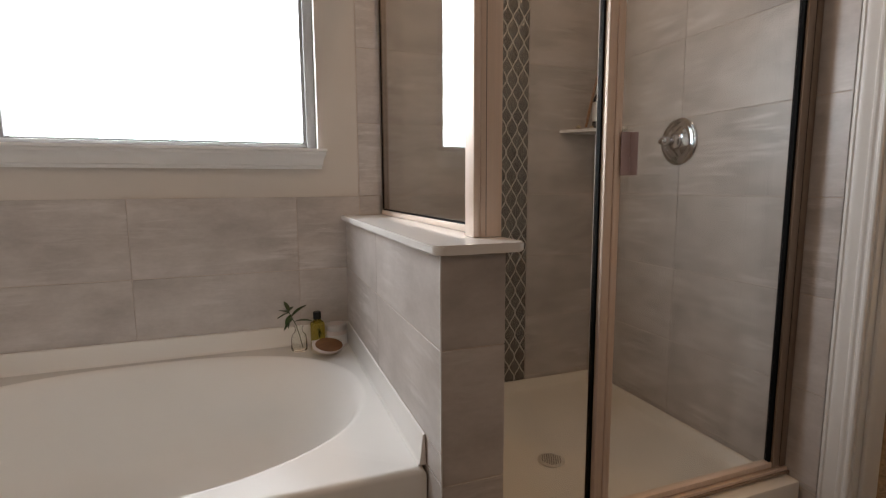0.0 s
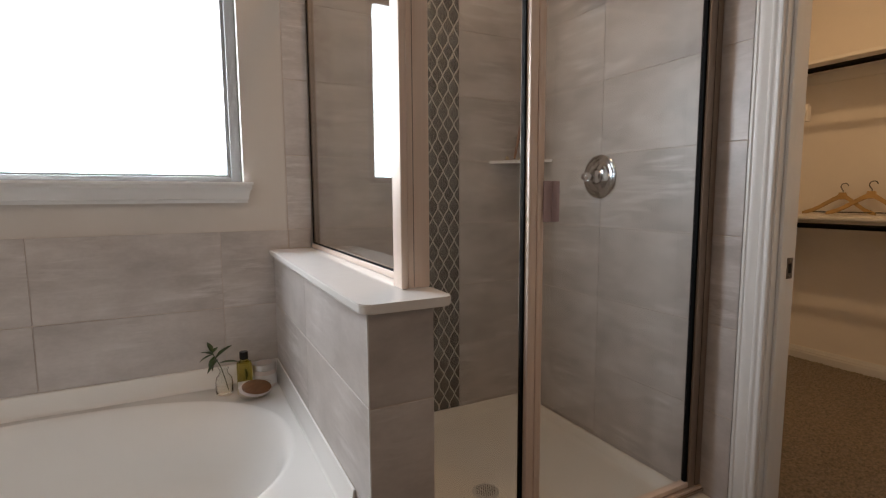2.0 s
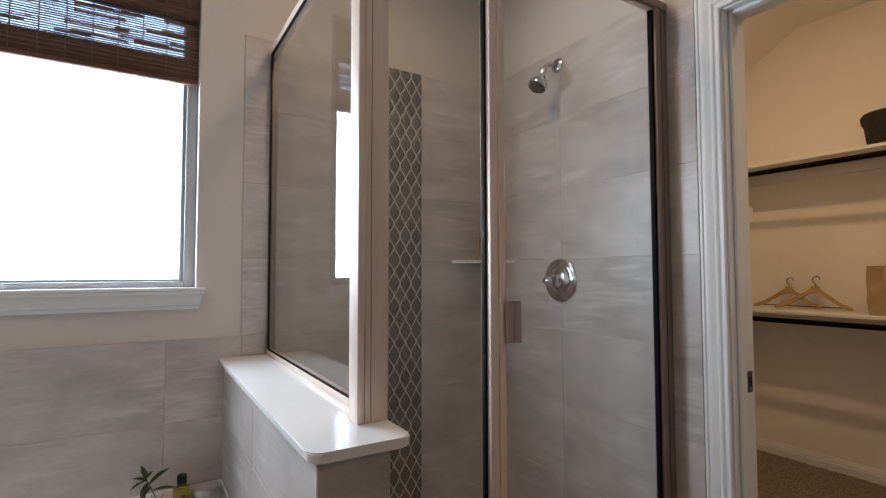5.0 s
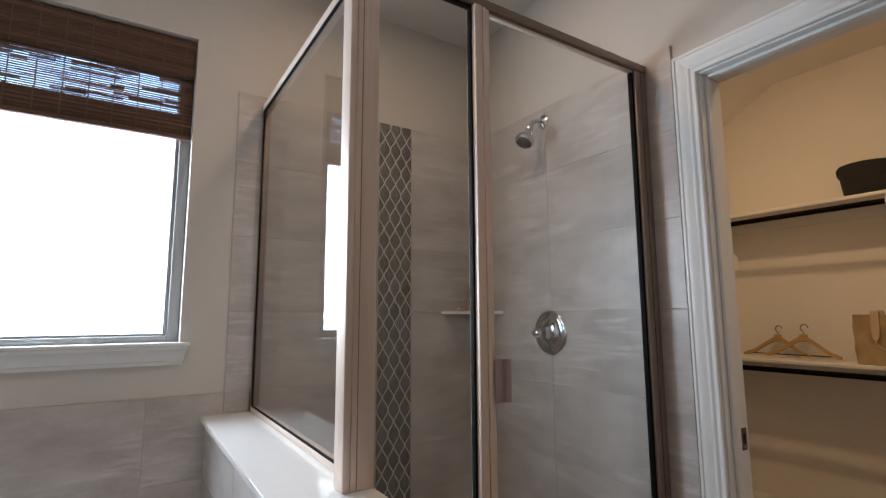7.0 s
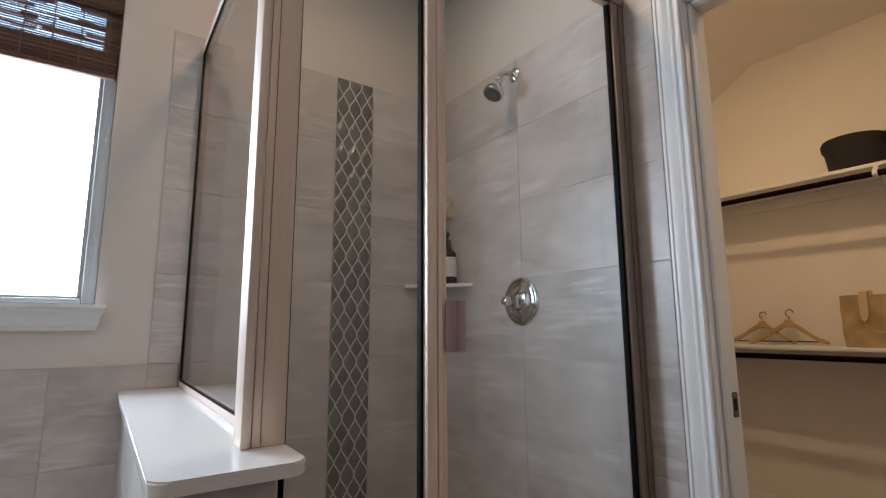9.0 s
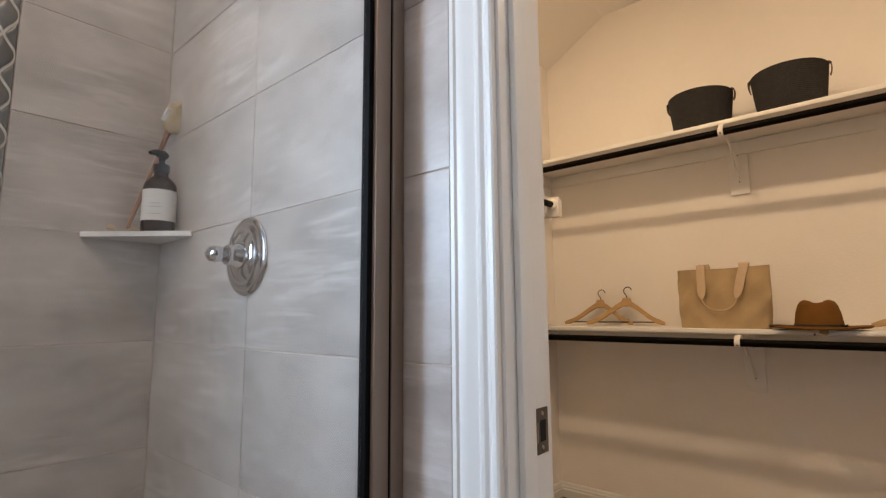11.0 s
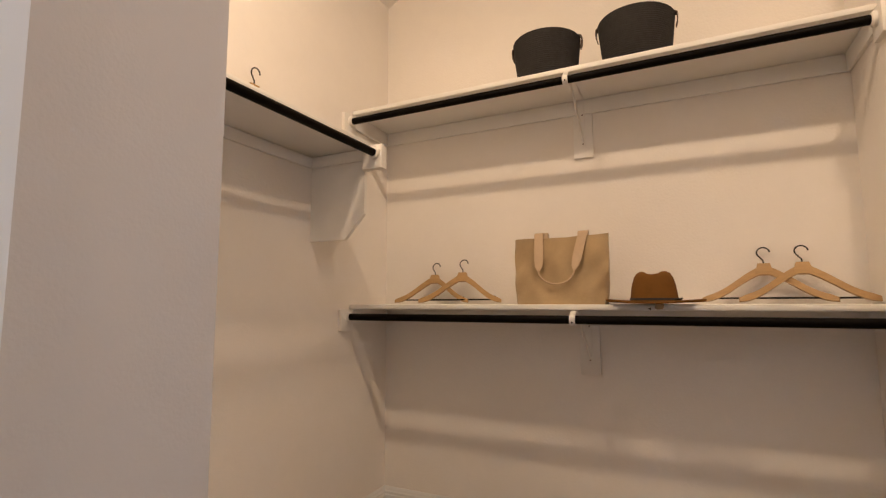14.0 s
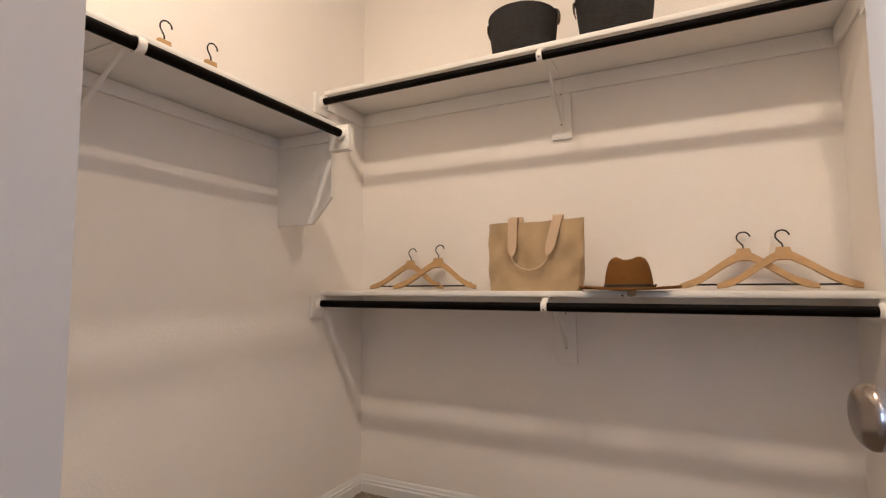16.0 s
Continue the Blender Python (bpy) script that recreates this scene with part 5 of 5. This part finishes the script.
def lantern(cut0, cut1, low, high, big):
    """Ogee tile about its centre, cut to the strip's edges."""
    key = (round(cut0, 4), round(cut1, 4), round(low, 4), round(high, 4), big)
    if key in shared:
        return shared[key]
    hw, hh = MW / 2 - 0.0037, MH / 2 - 0.0060
    pts = []
    for q in range(4):
        for k in range(6):
            t = k / 6
            u = t if q % 2 == 0 else 1 - t
            s = (u ** 1.30 if big else 1 - (1 - u) ** 1.30) - 0.068 * math.sin(2 * math.pi * u)
            x, zz = hw * (1 - s), hh * u
            if q == 1:
                x = -x
            elif q == 2:
                x, zz = -x, -zz
            elif q == 3:
                zz = -zz
            pts.append((max(cut0, min(cut1, x)), max(low, min(high, zz))))
    clean = [p for i, p in enumerate(pts) if math.hypot(p[0] - pts[i - 1][0], p[1] - pts[i - 1][1]) > 2e-4]
    bm = bmesh.new()
    rise = 0.0065 if big else 0.004
    outer = [bm.verts.new((x, 0.0, zz)) for x, zz in clean]
    mx, mz = sum(p[0] for p in clean) / len(clean), sum(p[1] for p in clean) / len(clean)
    mid = [bm.verts.new((mx + (x - mx) * 0.86, -rise * 0.55, mz + (zz - mz) * 0.88)) for x, zz in clean]
    inner = [bm.verts.new((mx + (x - mx) * 0.45, -rise * (0.95 if big else 0.6), mz + (zz - mz) * 0.45)) for x, zz in clean]
    for a, b in ((outer, mid), (mid, inner)):
        for i in range(len(clean)):
            j = (i + 1) % len(clean)
            bm.faces.new((a[i], a[j], b[j], b[i]))
    bm.faces.new(inner)
    shared[key] = finish(bm, "mosaic_tile", M_MOSAIC, 70)
    return shared[key]


rows_n = int((MZ1 - MZ0) / MH) + 2
for j in range(-1, rows_n):
    for big in (True, False):
        zc = MZ1 - 0.02 - j * MH - (0 if big else MH / 2)
        for i in range(3 if big else 4):
            xc = MX0 + MW * (i + (0.5 if big else 0.0))
            lo, hi = max(-MH, MZ0 + 0.001 - zc), min(MH, MZ1 - 0.001 - zc)
            if lo > MH * 0.40 or hi < -MH * 0.40:
                continue
            me = lantern(max(-MW, MX0 + 0.001 - xc), min(MW, MX1 - 0.001 - xc), max(lo, -MH * 0.6), min(hi, MH * 0.6), big)
            ob = new("mosaic_tile", me)
            ob.parent = mosaic
            ob.location = (xc, YT + 0.0008, zc)

# ---- wall tiles ----
tile_mesh = {}
JOINT = 0.0015


def tile(parent, axis, sign, face, a0, a1, z0, z1):
    """One tile on the plane axis=face whose front looks along sign; a0..a1 along the wall."""
    w, h = a1 - a0 - 1.2 * JOINT, z1 - z0 - 2 * JOINT
    if w < 0.008 or h < 0.008:
        return
    key = (axis, sign, round(w, 4), round(h, 4))
    if key not in tile_mesh:
        bm, e, d = bmesh.new(), 0.0010, 0.0085
        def vert(a, out, zz):
            return bm.verts.new((out * sign, a, zz) if axis == 'x' else (a, out * sign, zz))
        back = [vert(sa * w / 2, -d, sz * h / 2) for sa, sz in ((-1, -1), (1, -1), (1, 1), (-1, 1))]
        edge = [vert(sa * w / 2, -e, sz * h / 2) for sa, sz in ((-1, -1), (1, -1), (1, 1), (-1, 1))]
        top = [vert(sa * (w / 2 - e), 0, sz * (h / 2 - e)) for sa, sz in ((-1, -1), (1, -1), (1, 1), (-1, 1))]
        for a, b in ((back, edge), (edge, top)):
            for i in range(4):
                bm.faces.new((a[i], a[(i + 1) % 4], b[(i + 1) % 4], b[i]))
        bm.faces.new(top)
        tile_mesh[key] = finish(bm, "tile", M_TILE, 0)
    ob = new("tile", tile_mesh[key])
    ob.parent = parent
    mid = (a0 + a1) / 2
    ob.location = (face, mid, (z0 + z1) / 2) if axis == 'x' else (mid, face, (z0 + z1) / 2)


def courses(z0, z1):
    edges = [z0] + [c for c in CROWS if z0 + 0.01 < c < z1 - 0.01] + [z1]
    return list(zip(edges, edges[1:]))


def bed(name, parent_dims, label):
    return structure(name, boxes(*parent_dims), M_GROUT, label, "tiled wall")


# over the tub
wains = bed("tile_bed_tub", [(XL, 0.3205, YT + 0.0022, YW - 0.0004, 0.5, 1.156)], "grey stone-look tiles over the tub")
for z0, z1 in courses(0.609, 1.157):
    xs = [XL, -1.166, -0.553, 0.0585, 0.3205]
    for a0, a1 in zip(xs, xs[1:]):
        tile(wains, 'y', -1, YT, a0, a1, z0, z1)
# beside and inside the shower, window wall
shw = bed("tile_bed_shower_north", [(0.321, 0.9695, YT + 0.0022, YW - 0.0004, 0.20, 2.388), (1.1475, 1.5385, YT + 0.0022, YW - 0.0004, 0.20, 2.388)], "grey stone-look tiles on the shower's window wall")
for z0, z1 in courses(1.0765, 2.389):
    tile(shw, 'y', -1, YT, 0.3225, 0.4455, z0, z1)
for z0, z1 in courses(0.2145, 2.389):
    tile(shw, 'y', -1, YT, 0.4455 if z0 >= 1.05 else 0.4125, 0.9695, z0, z1)
    tile(shw, 'y', -1, YT, 1.1475, XT - 0.001, z0, z1)
# valve wall
vw = bed("tile_bed_shower_east", [(XT + 0.0022, XR - 0.0004, 0.8985, YT - 0.0005, 0.20, 2.388), (XT + 0.0022, XR - 0.0004, 0.8985, 0.944, F, 0.20)], "grey stone-look tiles on the shower's valve wall")
for z0, z1 in courses(0.2145, 2.389):
    off = 1.522
    ys_ = sorted([0.8975, YT - 0.001] + [off - 0.6115 * i for i in range(-1, 3) if 0.95 < off - 0.6115 * i < YT - 0.05])
    for a0, a1 in zip(ys_, ys_[1:]):
        tile(vw, 'x', -1, XT, a0, a1, z0, z1)
for z0, z1 in courses(F, 0.2145):
    tile(vw, 'x', -1, XT, 0.8975, 0.9445, z0, z1)
# knee wall
part("grout", boxes((0.2617, 0.4083, 0.8807, YT - 0.0005, F + 0.0005, 1.053)), M_GROUT, knee, "beige grout", world_space=True, smooth=0)
for z0, z1 in courses(0.611, 1.0535):
    ys_ = [0.8785, 1.49, YT - 0.001]
    for a0, a1 in zip(ys_, ys_[1:]):
        tile(knee, 'x', -1, 0.2595, a0, a1, z0, z1)
for z0, z1 in courses(F, 0.611):
    tile(knee, 'x', -1, 0.2595, 0.8785, 0.974, z0, z1)
for z0, z1 in courses(F, 1.0535):
    tile(knee, 'y', -1, 0.8785, 0.2595, 0.4105, z0, z1)
for z0, z1 in courses(0.2145, 1.0535):
    ys_ = [0.8785, 1.49, YT - 0.001]
    for a0, a1 in zip(ys_, ys_[1:]):
        tile(knee, 'x', 1, 0.4105, a0, a1, z0, z1)
part("edge_trim", boxes((0.2575, 0.2605, 0.8765, 0.8795, F, 1.0535)), M_TRIM, knee, "pale metal edge trim")
